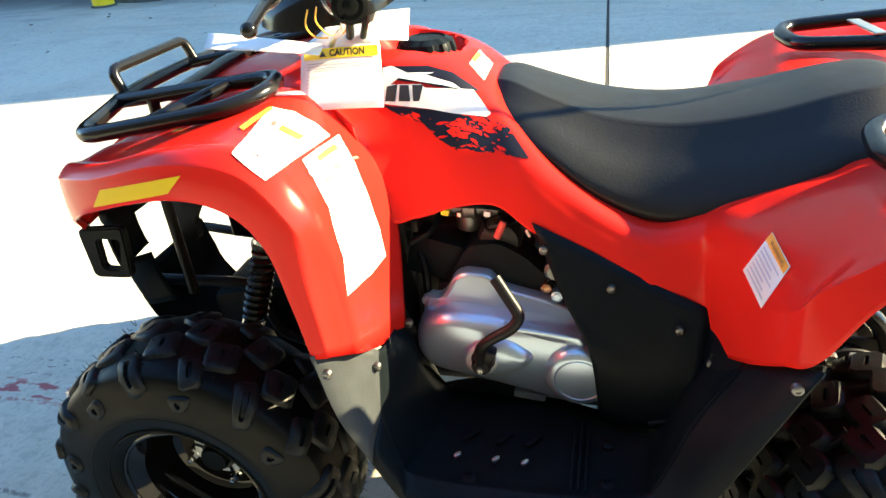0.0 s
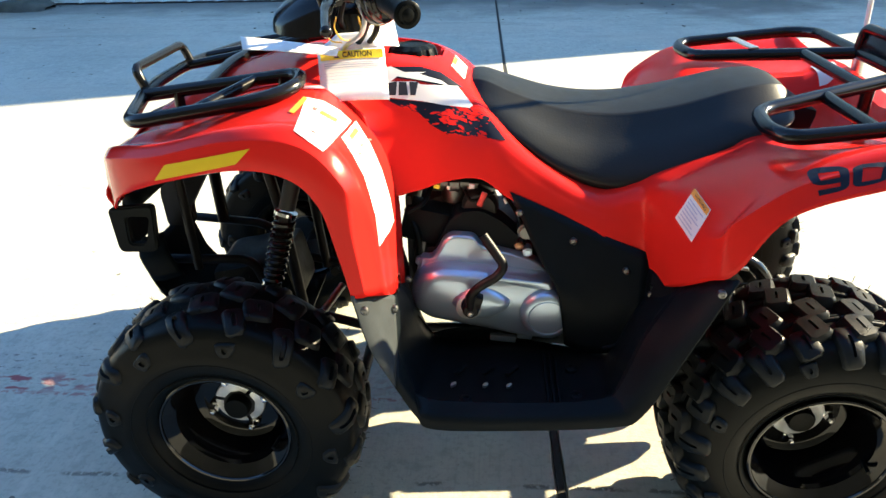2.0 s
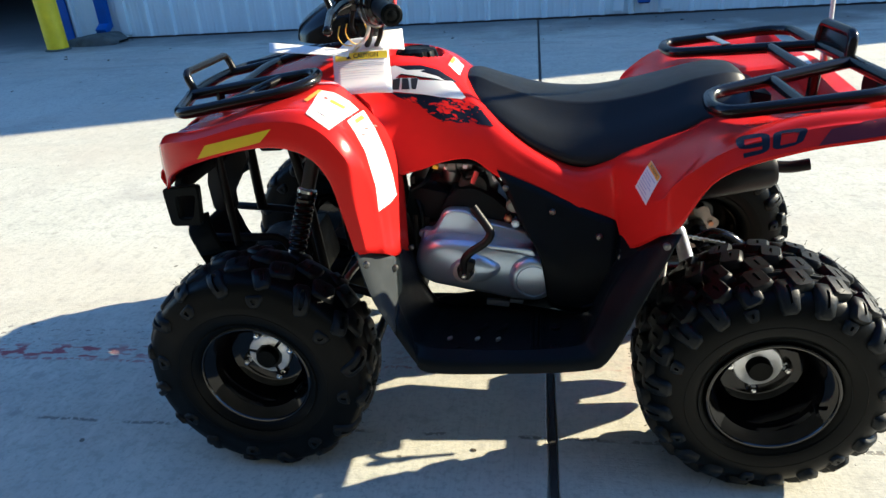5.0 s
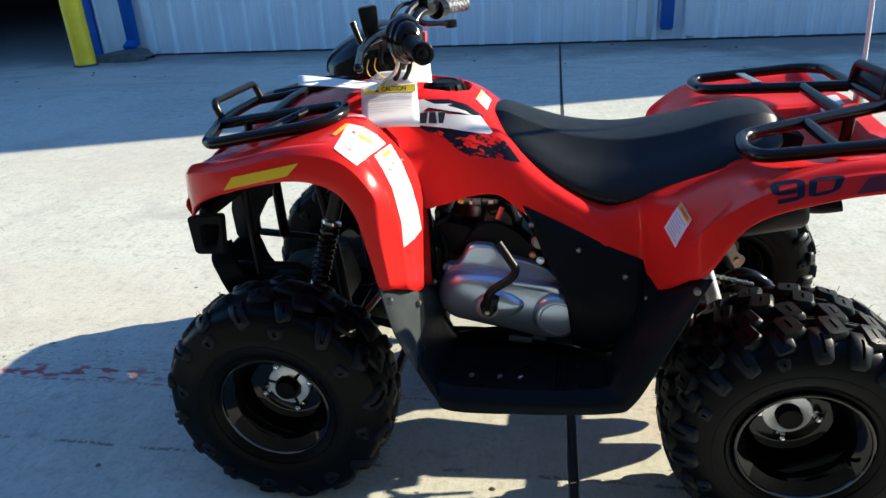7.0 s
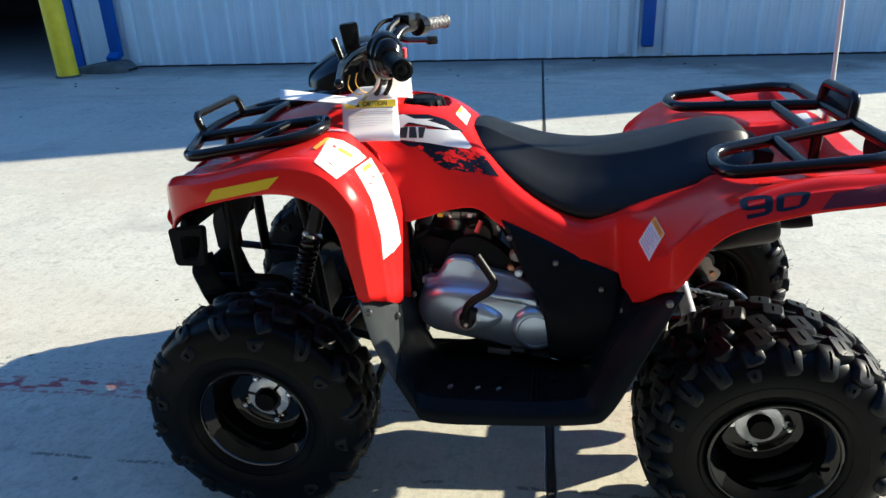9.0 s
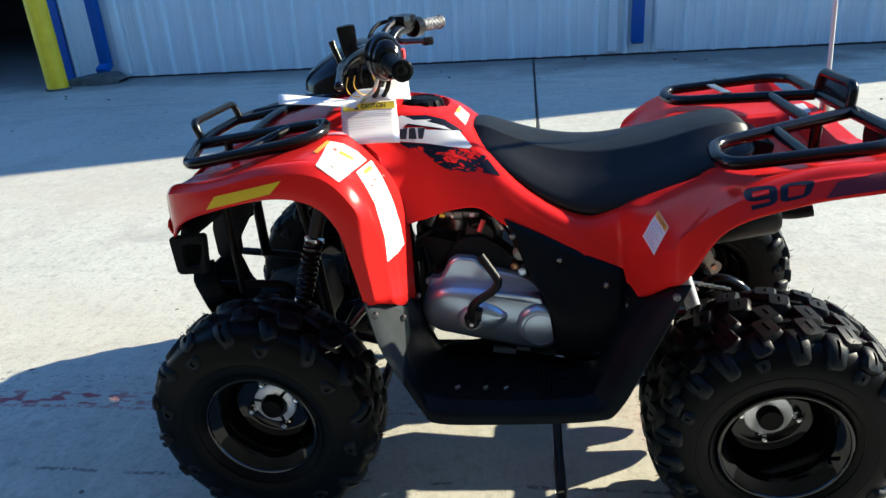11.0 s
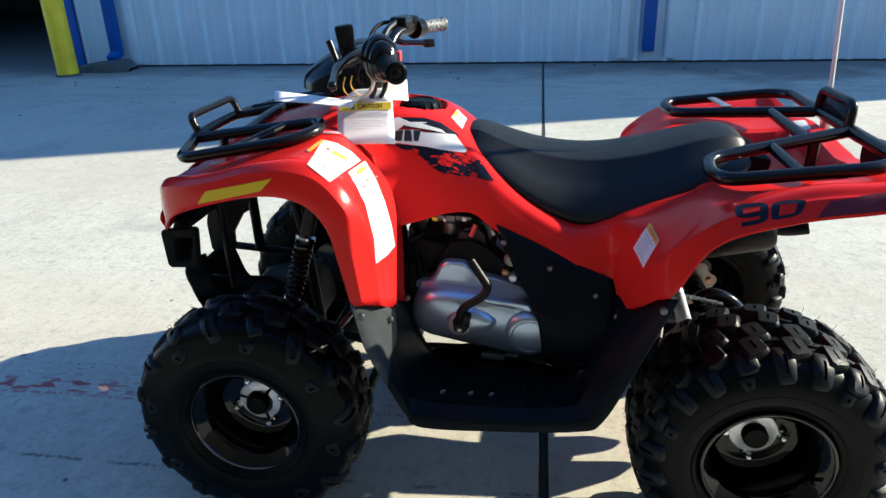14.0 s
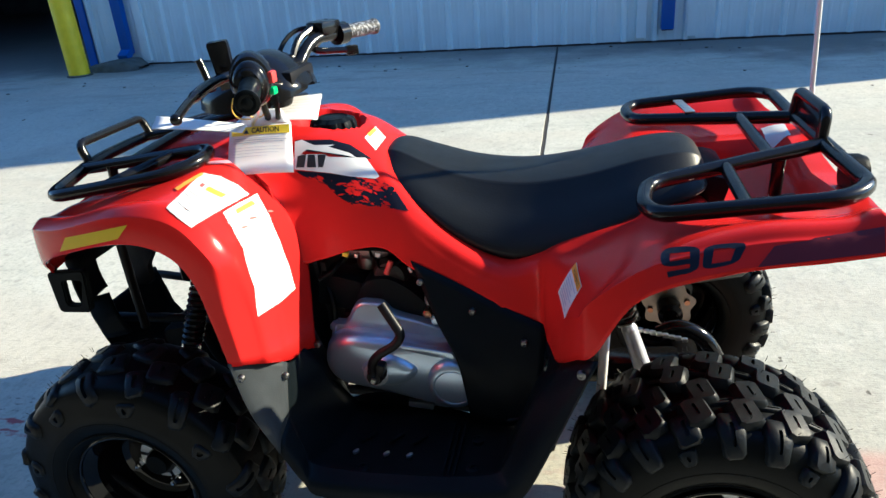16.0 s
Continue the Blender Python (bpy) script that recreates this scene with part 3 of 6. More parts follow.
    for s, shift in ((-1, 0.0), (1, 0.5)):
        for k in range(blocks):
            a = (k + shift) * step
            if rear:
                knob(a, s * h * 0.19, -s * 14, 0.050, 0.038, tall, (0.42, 0.12))
                knob(a + step * 0.17, s * h * 0.56, -s * 18, 0.046, 0.040, tall, (0.46, 0.13))
                if k % 3:
                    knob(a + step * 0.50, s * h * 0.83, -s * 8, 0.062, 0.038, tall - 0.005, (0.48, 0.16), 0.9)
                else:
                    knob(a + step * 0.46, s * h * 0.76, -s * 12, 0.044, 0.038, tall - 0.004, (0.46, 0.16))
                    knob(a + step * 0.56, s * h * 0.965, -s * 4, 0.022, 0.028, 0.007, (0.34, 0.22), 0.8)
                # low bar that ties the crown blocks of neighbouring rows
                knob(a + step * 0.55, s * h * 0.33, 78 * s, 0.050, 0.010, 0.006, (0.5, 0.3))
            else:
                knob(a, s * h * 0.24, -s * 14, 0.048, 0.044, tall - 0.001, (0.40, 0.14))
                if k % 2:
                    knob(a + step * 0.30, s * h * 0.66, -s * 26, 0.050, 0.032, 0.0075, (0.50, 0.26), 0.92)
                    knob(a + step * 0.36, s * h * 0.955, -s * 10, 0.024, 0.036, 0.005, (0.46, 0.34), 0.62)
                else:
                    knob(a + step * 0.30, s * h * 0.82, -s * 26, 0.066, 0.031, 0.0075, (0.58, 0.30), 0.92)
    # moulding whiskers
    rnd = random.Random(5)
    for k in range(170):
        a, y = rnd.uniform(0, 2 * math.pi), rnd.uniform(-h * 0.85, h * 0.85)
        d = V((math.cos(a), 0, math.sin(a)))
        p = d * (R - 0.003 - 0.012 * max(0, abs(y) / h - 0.5)) + V((0, y, 0))
        tube(bm, [p, p + d * rnd.uniform(0.005, 0.012) + V((0, rnd.uniform(-.004, .004), 0))], [0.0006, 0.0004], 3, cap=False)
    return sealed(bm, "tyre"), blocks_at


def rim_mesh(W, rim_y, nut_y):
    """Pressed steel rim, dished from the outer flange in to the bolt face."""
    bm = bmesh.new()
    h = W / 2
    lathe(bm, [(r * (0.958 if r > 0.095 else 1), y) for r, y in [(0.111, h - 0.02), (0.117, h - 0.03), (0.112, h - 0.034), (0.104, h - 0.05), (0.095, 0.0), (0.100, rim_y + 0.02), (0.108, rim_y + 0.012), (0.1175, rim_y + 0.004), (0.1235, rim_y), (0.1245, rim_y + 0.003),
               (0.122, rim_y + 0.007), (0.116, rim_y + 0.010), (0.108, rim_y + 0.022), (0.099, rim_y + 0.032), (0.094, rim_y + 0.05), (0.091, nut_y + 0.002), (0.086, nut_y - 0.004), (0.080, nut_y + 0.001), (0.072, nut_y + 0.004), (0.0, nut_y + 0.004)]], None, 56)
    return bm


def build_wheel(x, y_out, z, R, W, rim_y, nut_y, turn, blocks, near):
    root = new("wheel")
    root.parent = atv
    side = 1 if near else -1
    root.matrix_local = A((x, side * y_out, z)) @ (Matrix() if near else Matrix.Rotation(math.pi, 4, "Z"))
    key = ("tyre", R, W)
    if key not in meshes:
        meshes[key] = tyre_mesh(R, W, blocks, blocks > 18)
    t = new("tyre", meshes[key][0])
    t.parent = root
    spin = Matrix.Rotation(radians(turn * 1.7 + 11), 4, "Y")
    t.matrix_local = spin
    for me, m in meshes[key][1]:
        b = new("tread_block", me)
        b.parent = root
        b.matrix_local = spin @ m
    part("rim", rim_mesh(W, rim_y, nut_y), RIM, root)
    bm = bmesh.new()
    tube(bm, [V((0.1165 * math.cos(a), rim_y + .001, 0.1165 * math.sin(a))) for a in [2 * math.pi * j / 64 for j in range(64)]], .0036, 8, True)
    part("rim_lip", bm, LIP, root, "rolled gloss black rim edge")
    bm = bmesh.new()
    lathe(bm, [(0.047, nut_y + 0.006), (0.047, nut_y - 0.002), (0.045, nut_y - 0.004), (0.026, nut_y - 0.004), (0.022, nut_y - 0.006), (0.022, nut_y + 0.004)], None, 44)
    part("hub_plate", bm, ALLOY, root, "bare alloy hub face")
    bm = bmesh.new()
    lathe(bm, [(0.024, nut_y + 0.004), (0.024, nut_y - 0.022), (0.0215, nut_y - 0.026), (0.0, nut_y - 0.027)], None, 32)
    part("hub_cap", bm, RUBBER, root)
    for k in range(3 if W < .2 else 0):
        a = radians(turn + 30 + 120 * k)
        bm = bmesh.new()
        box(bm, (0.026, 0.003, 0.007), Matrix.Rotation(-a, 4, "Y") @ A((0.036, nut_y - 0.0035, 0)), 0.001)
        part("slot", bm, RIM, root)
    for k in range(4):
        a = radians(turn + 90 * k)
        c = V((0.055 * math.cos(a), nut_y + 0.002, 0.055 * math.sin(a)))
        bm = bmesh.new()
        lathe(bm, [(0.0115, 0), (0.0115, -0.004), (0.0085, -0.006)], A(c), 16)
        lathe(bm, [(0.0088, -0.004), (0.0088, -0.014), (0.0070, -0.017), (0.0045, -0.017), (0.0045, -0.022), (0.0, -0.023)], A(c), 6)
        part("nut", bm, CHROME, root, smooth=25)
    bm = bmesh.new()
    rod(bm, (0.088, rim_y + 0.03, -0.035), (0.083, rim_y - 0.002, -0.033), 0.0035)
    part("valve", bm, RUBBER, root)


meshes = {}
F_X, R_X, HUB_Z = -0.509, 0.512, 0.238
# front: tyre centre plane, rim flange and bolt face offsets from it
for near in (True, False):
    build_wheel(F_X if near else F_X - 0.042, -0.375, HUB_Z + .004, 0.2465, 0.178, -0.072, 0.014, 18, 16, near)
    build_wheel(R_X, -0.352, HUB_Z, 0.243, 0.235, -0.110, -0.002, -4, 21, near)


# ---- bodywork ----
def build_front_fender():
    lip = [(-.710, -.269, .598), (-.650, -.343, .655), (-.560, -.395, .697), (-.420, -.433, .735), (-.335, -.447, .728), (-.290, -.452, .685), (-.268, -.458, .610), (-.252, -.463, .537)]
    crease = [(-.708, -.265, .688), (-.652, -.340, .716), (-.555, -.392, .738), (-.415, -.430, .776), (-.312, -.445, .772), (-.255, -.450, .715), (-.232, -.450, .630), (-.222, -.452, .534)]
    top = [(-.694, -.225, .702), (-.638, -.285, .728), (-.540, -.335, .750), (-.410, -.365, .785), (-.318, -.370, .796), (-.258, -.360, .747), (-.222, -.345, .650), (-.206, -.366, .484)]
    inner = [(-.690, -.120, .695), (-.630, -.140, .725), (-.540, -.160, .757), (-.430, -.180, .786), (-.345, -.190, .796), (-.285, -.200, .756), (-.222, -.222, .652), (-.203, -.286, .457)]
    rows = []
    for l, c, t, i in zip(lip, crease, top, inner):
        l, c, t, i = V(l), V(c), V(t), V(i)
        under = l + V((0, 0.012, 0.002))
        n = len(rows)
        keen = 0.12 if n > 5 else 0.25                 # sharp inner edge down the leg only
        soft = (0.05, 0.04) if n < 6 else (0.30, 0.22)  # the crease fades out down the leg
        rows.append([under, l, l.lerp(c, 0.5) + V((0, -0.002, 0)), c.lerp(l, soft[0]), c.lerp(t, soft[1]) + (c - l).normalized() * 0.002, c.lerp(t, 0.35) + (c - l).normalized() * 0.009, t.lerp(c, keen), t.lerp(i, keen), t.lerp(i, 0.5) - V((0, 0, 0.002)), i, i + V((0.004, 0.030, -0.014))])
    bm = bmesh.new()
    loft(bm, rows, 6, 4)
    mirrored(bm)
    for v in bm.verts:                                # the far fender sits a little lower
        if v.co.y > .18:
            v.co.z -= .036 * min(1, (v.co.y - .18) / .12) * max(0, min(1, (v.co.z - .52) / .18))
    # hood between the two fenders
    hood = []
    for x, w, zs, zc in ((-.700, .122, .692, .706), (-.630, .142, .724, .745), (-.540, .162, .756, .785), (-.430, .182, .785, .812), (-.345, .192, .793, .818), (-.300, .190, .775, .812)):
        hood.append([(x, -w, zs), (x, -w * 0.6, zs + (zc - zs) * 0.75), (x - 0.006, 0, zc), (x, w * 0.6, zs + (zc - zs) * 0.75), (x, w, zs)])
    loft(bm, hood, 5, 5)
    nose = []
    for z, x in ((.600, -.725), (.635, -.732), (.670, -.722), (.698, -.696)):
        nose.append([(x + 0.02, -.275 if z < .66 else -.2, z), (x, -.15, z + .004), (x - 0.008, 0, z + .006), (x, .15, z + .004), (x + 0.02, .275 if z < .66 else .2, z)])
    loft(bm, nose, 4, 5)
    tree = BVHTree.FromBMesh(bm)
    ob = part("front_fender", bm, RED, atv, smooth=35)
    thick(ob, 0.004, 0.0)
    return tree


def build_body():
    """Tank cover, side covers and rear fender: one red moulding. Each column runs from the middle line out and down to the lower edge."""
    tank = [
        [(-.360, 0, .815), (-.360, -.080, .812), (-.355, -.130, .806), (-.335, -.170, .796), (-.300, -.190, .778), (-.262, -.200, .745)],
        [(-.270, 0, .828), (-.270, -.080, .820), (-.265, -.120, .803), (-.250, -.158, .757), (-.235, -.195, .690), (-.222, -.222, .615)],
        [(-.200, 0, .827), (-.200, -.080, .816), (-.195, -.117, .797), (-.185, -.155, .737), (-.180, -.188, .670), (-.180, -.207, .605)],
        [(-.140, 0, .813), (-.140, -.076, .802), (-.135, -.114, .781), (-.125, -.155, .722), (-.120, -.185, .667), (-.120, -.200, .622)],
        [(-.090, 0, .782), (-.090, -.066, .774), (-.085, -.112, .753), (-.075, -.150, .711), (-.065, -.180, .670), (-.060, -.200, .626)],
    ]
    side = [
        [(-.050, 0, .720), (-.045, -.070, .722), (-.040, -.128, .718), (-.025, -.165, .689), (-.015, -.193, .650), (-.008, -.213, .594)],
        [(.050, 0, .620), (.050, -.090, .630), (.050, -.155, .645), (.055, -.188, .634), (.063, -.213, .600), (.072, -.230, .558)],
        [(.150, 0, .585), (.150, -.100, .590), (.150, -.160, .598), (.150, -.206, .592), (.154, -.235, .562), (.160, -.250, .520)],
        [(.218, 0, .590), (.218, -.100, .596), (.218, -.165, .610), (.218, -.216, .606), (.222, -.248, .560), (.228, -.262, .492)],
    ]
    leg = [
        [(.262, 0, .600), (.258, -.105, .610), (.254, -.175, .628), (.246, -.248, .628), (.240, -.290, .565), (.246, -.292, .468)],
        [(.310, 0, .615), (.308, -.115, .630), (.298, -.200, .650), (.288, -.310, .648), (.266, -.362, .590), (.264, -.362, .506)],
        [(.385, 0, .640), (.380, -.130, .662), (.362, -.235, .682), (.340, -.372, .676), (.292, -.428, .625), (.288, -.436, .561)],
        [(.425, 0, .655), (.415, -.138, .684), (.400, -.250, .698), (.376, -.392, .704), (.312, -.442, .660), (.314, -.461, .588)],
    ]
    tail = [
        [(.485, 0, .670), (.485, -.150, .695), (.470, -.270, .710), (.446, -.390, .737), (.392, -.440, .716), (.372, -.461, .676)],
        [(.550, 0, .670), (.550, -.150, .695), (.545, -.280, .716), (.535, -.394, .759), (.512, -.435, .745), (.488, -.458, .717)],
        [(.640, 0, .675), (.640, -.150, .700), (.640, -.285, .724), (.630, -.395, .766), (.615, -.435, .756), (.600, -.456, .734)],
        [(.690, 0, .694), (.690, -.150, .712), (.680, -.295, .738), (.656, -.396, .776), (.664, -.434, .764), (.674, -.452, .745)],
        [(.742, 0, .698), (.736, -.150, .714), (.704, -.300, .744), (.668, -.397, .779), (.675, -.434, .770), (.686, -.452, .747)],
    ]
    cols = []
    for n, col in enumerate(tank + side + leg + tail):   # a crisp flare line along the rear arch
        c = [V(q) for q in col]
        sharp = 0.10 if n >= 11 else 0.3
        cols.append(c[:4] + [c[4].lerp(c[3], sharp), c[4].lerp(c[5], sharp), c[5]])
    bm = bmesh.new()
    loft(bm, cols, 8, 9)
    for v in bm.verts:                                # sunken filler recess in the tank top
        d = math.hypot((v.co.x + 0.212) / 0.070, v.co.y / 0.064)
        if d < 1.15 and v.co.z > 0.76:
            v.co.z -= 0.040 * max(0.0, min(1.0, (1.15 - d) / 0.25))
    lip = [c[-1] for c in leg + tail]                 # folded-in lower lip of the rear arch
    loft(bm, [[(x, y, z), (x + 0.001, y + 0.006, z - 0.003), (x + 0.002, y + 0.016, z + 0.002)] for x, y, z in lip], 7, 2)
    end = tail[-1]
    loft(bm, [[V(q) for q in end], [V(q) + V((0.006, 0, -0.012)) for q in end[:-2]] + [V(end[-2]) + V((0.006, 0.004, -0.012)), V(end[-1]) + V((0.003, 0.004, -0.002))], [V(q) + V((0.004, 0.0, -0.022)) for q in end[:-2]] + [V(end[-2]) + V((0.004, 0.010, -0.020)), V(end[-1]) + V((0.002, 0.012, -0.003))]], 3, 9)
    for v in bm.verts:                                # storage tray behind the seat
        if 0.50 < v.co.x < 0.70 and abs(v.co.y) < 0.19:
            v.co.z -= 0.03 * min(1.0, (v.co.x - 0.50) / 0.02, (0.70 - v.co.x) / 0.02) * min(1.0, (0.19 - abs(v.co.y)) / 0.02)
    mirrored(bm)
    for v in bm.verts:                                # the far rear fender sits a little lower
        if v.co.y > .22 and v.co.x > .40:
            v.co.z -= .020 * min(1, (v.co.y - .22) / .12) * min(1, (v.co.x - .40) / .12)
    tree = BVHTree.FromBMesh(bm)
    ob = part("body_cover", bm, RED, atv, smooth=35)
    thick(ob, 0.004, 0.0)
    return tree


T_FRONT = build_front_fender()
T_BODY = build_body()


def build_filler_cap():
    bm = bmesh.new()
    m = A((-0.192, -0.022, 0.797)) @ Matrix.Rotation(radians(90), 4, "X")
    lathe(bm, [(0.045, 0), (0.045, 0.006), (0.0445, 0.016), (0.041, 0.026), (0.030, 0.032), (0.028, 0.030), (0.0, 0.031)], m, 80)
    for v in bm.verts:                                # finger grooves round the rim
        x, y = v.co.x + 0.192, v.co.y + 0.022
        if math.hypot(x, y) > 0.038:
            k = 1 + 0.07 * (1 if math.cos(10 * math.atan2(y, x)) > 0 else -0.3)
            v.co.x, v.co.y = -0.192 + x * k, -0.022 + y * k
    part("filler_cap", bm, BLACK_PLASTIC, atv)


build_filler_cap()


def build_seat():
    bm = bmesh.new()
    rows = []
    stations = [(-.094, .742, .722, .070), (-.084, .768, .712, .095), (-.055, .772, .704, .116), (0, .752, .680, .142), (.075, .730, .632, .166), (.15, .721, .602, .176), (.22, .722, .604, .180),
                (.31, .736, .634, .176), (.395, .757, .672, .160), (.448, .765, .690, .148), (.480, .763, .698, .132), (.500, .750, .704, .112), (.509, .730, .708, .090)]
    for x, zt, zb, w in stations:
        h = zt - zb
        half = [(0, 1.0), (.24, .985), (.44, .938), (.485, .910), (.515, .868), (.66, .67), (.84, .46), (.96, .26), (1.015, .12), (1.015, .03), (.98, -.02), (.80, -.03)]
        rows.append([(x, f * w, zb + u * h) for f, u in half[::-1]] + [(x, -f * w, zb + u * h) for f, u in half[1:]])
    loft(bm, rows, 5, 4)
    part("seat", bm, VINYL, atv, "black textured vinyl seat", smooth=60)


build_seat()


# racks
def build_front_rack():
    rack = new("front_rack")
    rack.parent = atv
    r = 0.0118
    def bar(name, pts, rr=r, rad=0.035, closed=False):
        bm = bmesh.new()
        tube(bm, rounded(pts, rad, 5, closed), rr, 10, closed)
        return part(name, bm, POWDER, rack)
    for s in (-1, 1):
        bar("side_loop", [(-.672, s * .15, .768), (-.627, s * .31, .766), (-.40, s * .305, .802), (-.355, s * .262, .812), (-.365, s * .185, .815), (-.672, s * .150, .768)][:-1] + [(-.664, s * .156, .770)])
        bar("crossbar", [(-.52, s * .306, .783), (-.45, s * .178, .803)], 0.0095)
    bar("front_bar", [(-.672, -.155, .768), (-.684, -.06, .770), (-.684, .06, .770), (-.672, .155, .768)])
    bar("centre_bar", [(-.545, -.166, .789), (-.555, 0, .793), (-.545, .166, .789)], 0.0105)
    bar("loop", [(-.674, -.128, .770), (-.690, -.128, .811), (-.690, .088, .811), (-.674, .088, .770)], 0.0088, 0.018)
    bar("inner_rail", [(-.68, .07, .770), (-.56, .08, .79), (-.42, .09, .82)], 0.0095)
    for s in (-1, 1):
        bar("post", [(-.60, s * .165, .778), (-.60, s * .165, .735)], 0.0095, 0.01)
        bar("post", [(-.40, s * .185, .808), (-.40, s * .185, .79)], 0.0095, 0.01)


def build_rear_rack():
    rack = new("rear_rack")
    rack.parent = atv
    r = 0.0125
    def bar(name, pts, rr=r, rad=0.03, closed=False):
        bm = bmesh.new()
        tube(bm, rounded(pts, rad, 5, closed), rr, 10, closed)
        return part(name, bm, POWDER, rack)
    def at(x, y, up=0.0):                              # the rack rises towards the tail
        return (x, y, 0.750 + (x - 0.39) * 0.096 + up)
    for s in (-1, 1):
        bar("side_loop", [at(.680, s * .095), at(.395, s * .208), at(.384, s * .30), at(.402, s * .345), at(.645, s * .342), at(.690, s * .300), at(.686, s * .105)], r, 0.035)
    bar("crossbar", [at(.522, -.165), at(.522, -.342)], 0.0105)
    bar("back_bar", [at(.688, -.16), at(.688, 0), at(.688, .16)])
    bar("centre_bar", [at(.595, -.13), at(.595, .13)], 0.0115)
    bar("loop", [at(.684, -.082), at(.688, -.078, .050), at(.688, .090, .050), at(.684, .094)], 0.0100, 0.02)
    bm = bmesh.new()
    box(bm, (0.005, 0.150, 0.046), A((.686, .006, .802)) @ Matrix.Rotation(radians(8), 4, "Y"), 0.002)
    part("reflector_plate", bm, GLOSS, rack)
    bar("post", [at(.615, -.115), at(.615, -.11, -.075)], 0.011, 0.01)
    bm = bmesh.new()
    box(bm, (0.020, 0.110, 0.004), A((.500, .215, .7755)) @ Matrix.Rotation(radians(8), 4, "Z"), 0.0015)
    part("clip", bm, ZINC, rack, "bare metal clip plate")


build_front_rack()
build_rear_rack()


# footwells
def mirrored_y(bm):
    for v in bm.verts:
        v.co.y = -v.co.y
    return bm


def build_footwell(side):
    """Moulded tub: foot floor with outer lip, front boot, rear guard and inner wall cut away round the engine."""
    well = new("footwell")
    well.parent = atv
    def put(name, bm, t=0.004, label=""):
        if side > 0:
            for v in bm.verts:
                v.co.y = -v.co.y
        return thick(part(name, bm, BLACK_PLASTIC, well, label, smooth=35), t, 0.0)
    # U-shaped outer band from the boot under the foot to the rear guard
    outer = [(-.252, -.466, .542), (-.230, -.468, .448), (-.194, -.466, .368), (-.162, -.464, .306), (-.132, -.462, .277), (.02, -.462, .280), (.165, -.462, .292), (.208, -.464, .318), (.258, -.466, .430), (.318, -.468, .578)]
    inner = [(-.203, -.372, .486), (-.199, -.395, .444), (-.197, -.412, .404), (-.176, -.424, .354), (-.148, -.430, .316), (.02, -.432, .312), (.148, -.428, .322), (.178, -.418, .348), (.216, -.392, .430), (.268, -.365, .502)]
    bm = bmesh.new()
    rows = []
    for o, i in zip(outer, inner):
        o, i = V(o), V(i)
        rows.append([o + V((0, .010, -.004)), o, o.lerp(i, .3) + V((0, -.006, .010)), o.lerp(i, .7) + V((0, 0, .006)), i])
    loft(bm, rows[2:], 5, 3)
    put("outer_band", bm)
    # upper boot ends at the shadow edge; its sunlight is in the colour
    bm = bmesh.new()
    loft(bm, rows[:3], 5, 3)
    thick(part("boot", bm if side < 0 else mirrored_y(bm), LIT_PLASTIC, well, "sunlit upper boot under the fender, in paler grey", smooth=35), .004, 0.0)
    # walls and floor behind the band
    deep = [(-.205, -.300, .470), (-.190, -.260, .420), (-.175, -.235, .350), (-.150, -.215, .295), (-.110, -.205, .280), (.02, -.205, .282), (.150, -.250, .292), (.188, -.275, .330), (.220, -.285, .415), (.250, -.300, .468)]
    bm = bmesh.new()
    rows = []
    for n, (i, d) in enumerate(zip(inner, deep)):
        i, d = V(i), V(d)
        low = V((0, 0, -.022)) if 3 <= n <= 6 else V((0, 0, -.008))
        rows.append([i, i + V((0, .012, 0)) + low, i.lerp(d, .5) + low, d])
    loft(bm, rows, 5, 3)
    put("foot_floor", bm)
    bm = bmesh.new()
    lip = [(-.165, .292), (-.12, .306), (-.05, .318), (.02, .324), (.08, .334), (.125, .345)]
    loft(bm, [[(x, -.204, z) for x, z in lip], [(x, -.206, .282) for x, z in lip], [(x, -.190, .270) for x, z in lip]], 3, 3)
    put("floor_lip", bm)
    # inner guard: rises behind the engine up to the red side cover
    bm = bmesh.new()
    top = [(-.008, -.212, .608), (.072, -.226, .576), (.160, -.244, .538), (.240, -.264, .512)]
    mid = [(.040, -.252, .508), (.095, -.264, .482), (.165, -.278, .450), (.233, -.294, .430)]
    low = [(.080, -.282, .440), (.120, -.286, .415), (.175, -.290, .385), (.227, -.296, .372)]
    bot = [(.098, -.284, .330), (.130, -.288, .318), (.175, -.292, .318), (.205, -.294, .334)]
    loft(bm, [top, mid, low, bot], 5, 5)
    put("inner_guard", bm)
    # rear web between the inner guard and the outer band
    bm = bmesh.new()
    loft(bm, [[(.238, -.278, .490), (.260, -.326, .500), (.274, -.366, .502)], [(.231, -.290, .430), (.246, -.345, .440), (.252, -.382, .448)], [(.225, -.292, .372), (.226, -.350, .376), (.222, -.393, .384)], [(.203, -.290, .326), (.200, -.345, .322), (.176, -.402, .330)]], 4, 3)
    put("rear_web", bm)
    # soft raised border round the guard
    bm = bmesh.new()
    tube(bm, spline([(.240, -.300, .470), (.240, -.303, .435), (.232, -.304, .392), (.207, -.301, .350), (.168, -.296, .330)], 5), .0036, 8)
    part("guard_border", bm if side < 0 else mirrored_y(bm), BLACK_PLASTIC, well)
    # hidden panel added to keep a sun patch off the foot floor
    bm = bmesh.new()
    loft(bm, [[(.262, -.275, .610), (.255, 0, .610)], [(.270, -.280, .460), (.262, 0, .460)], [(.240, -.275, .290), (.235, 0, .290)]], 4, 4)
    put("sun_baffle", bm)
    # front inner guard, ahead of the engine
    bm = bmesh.new()
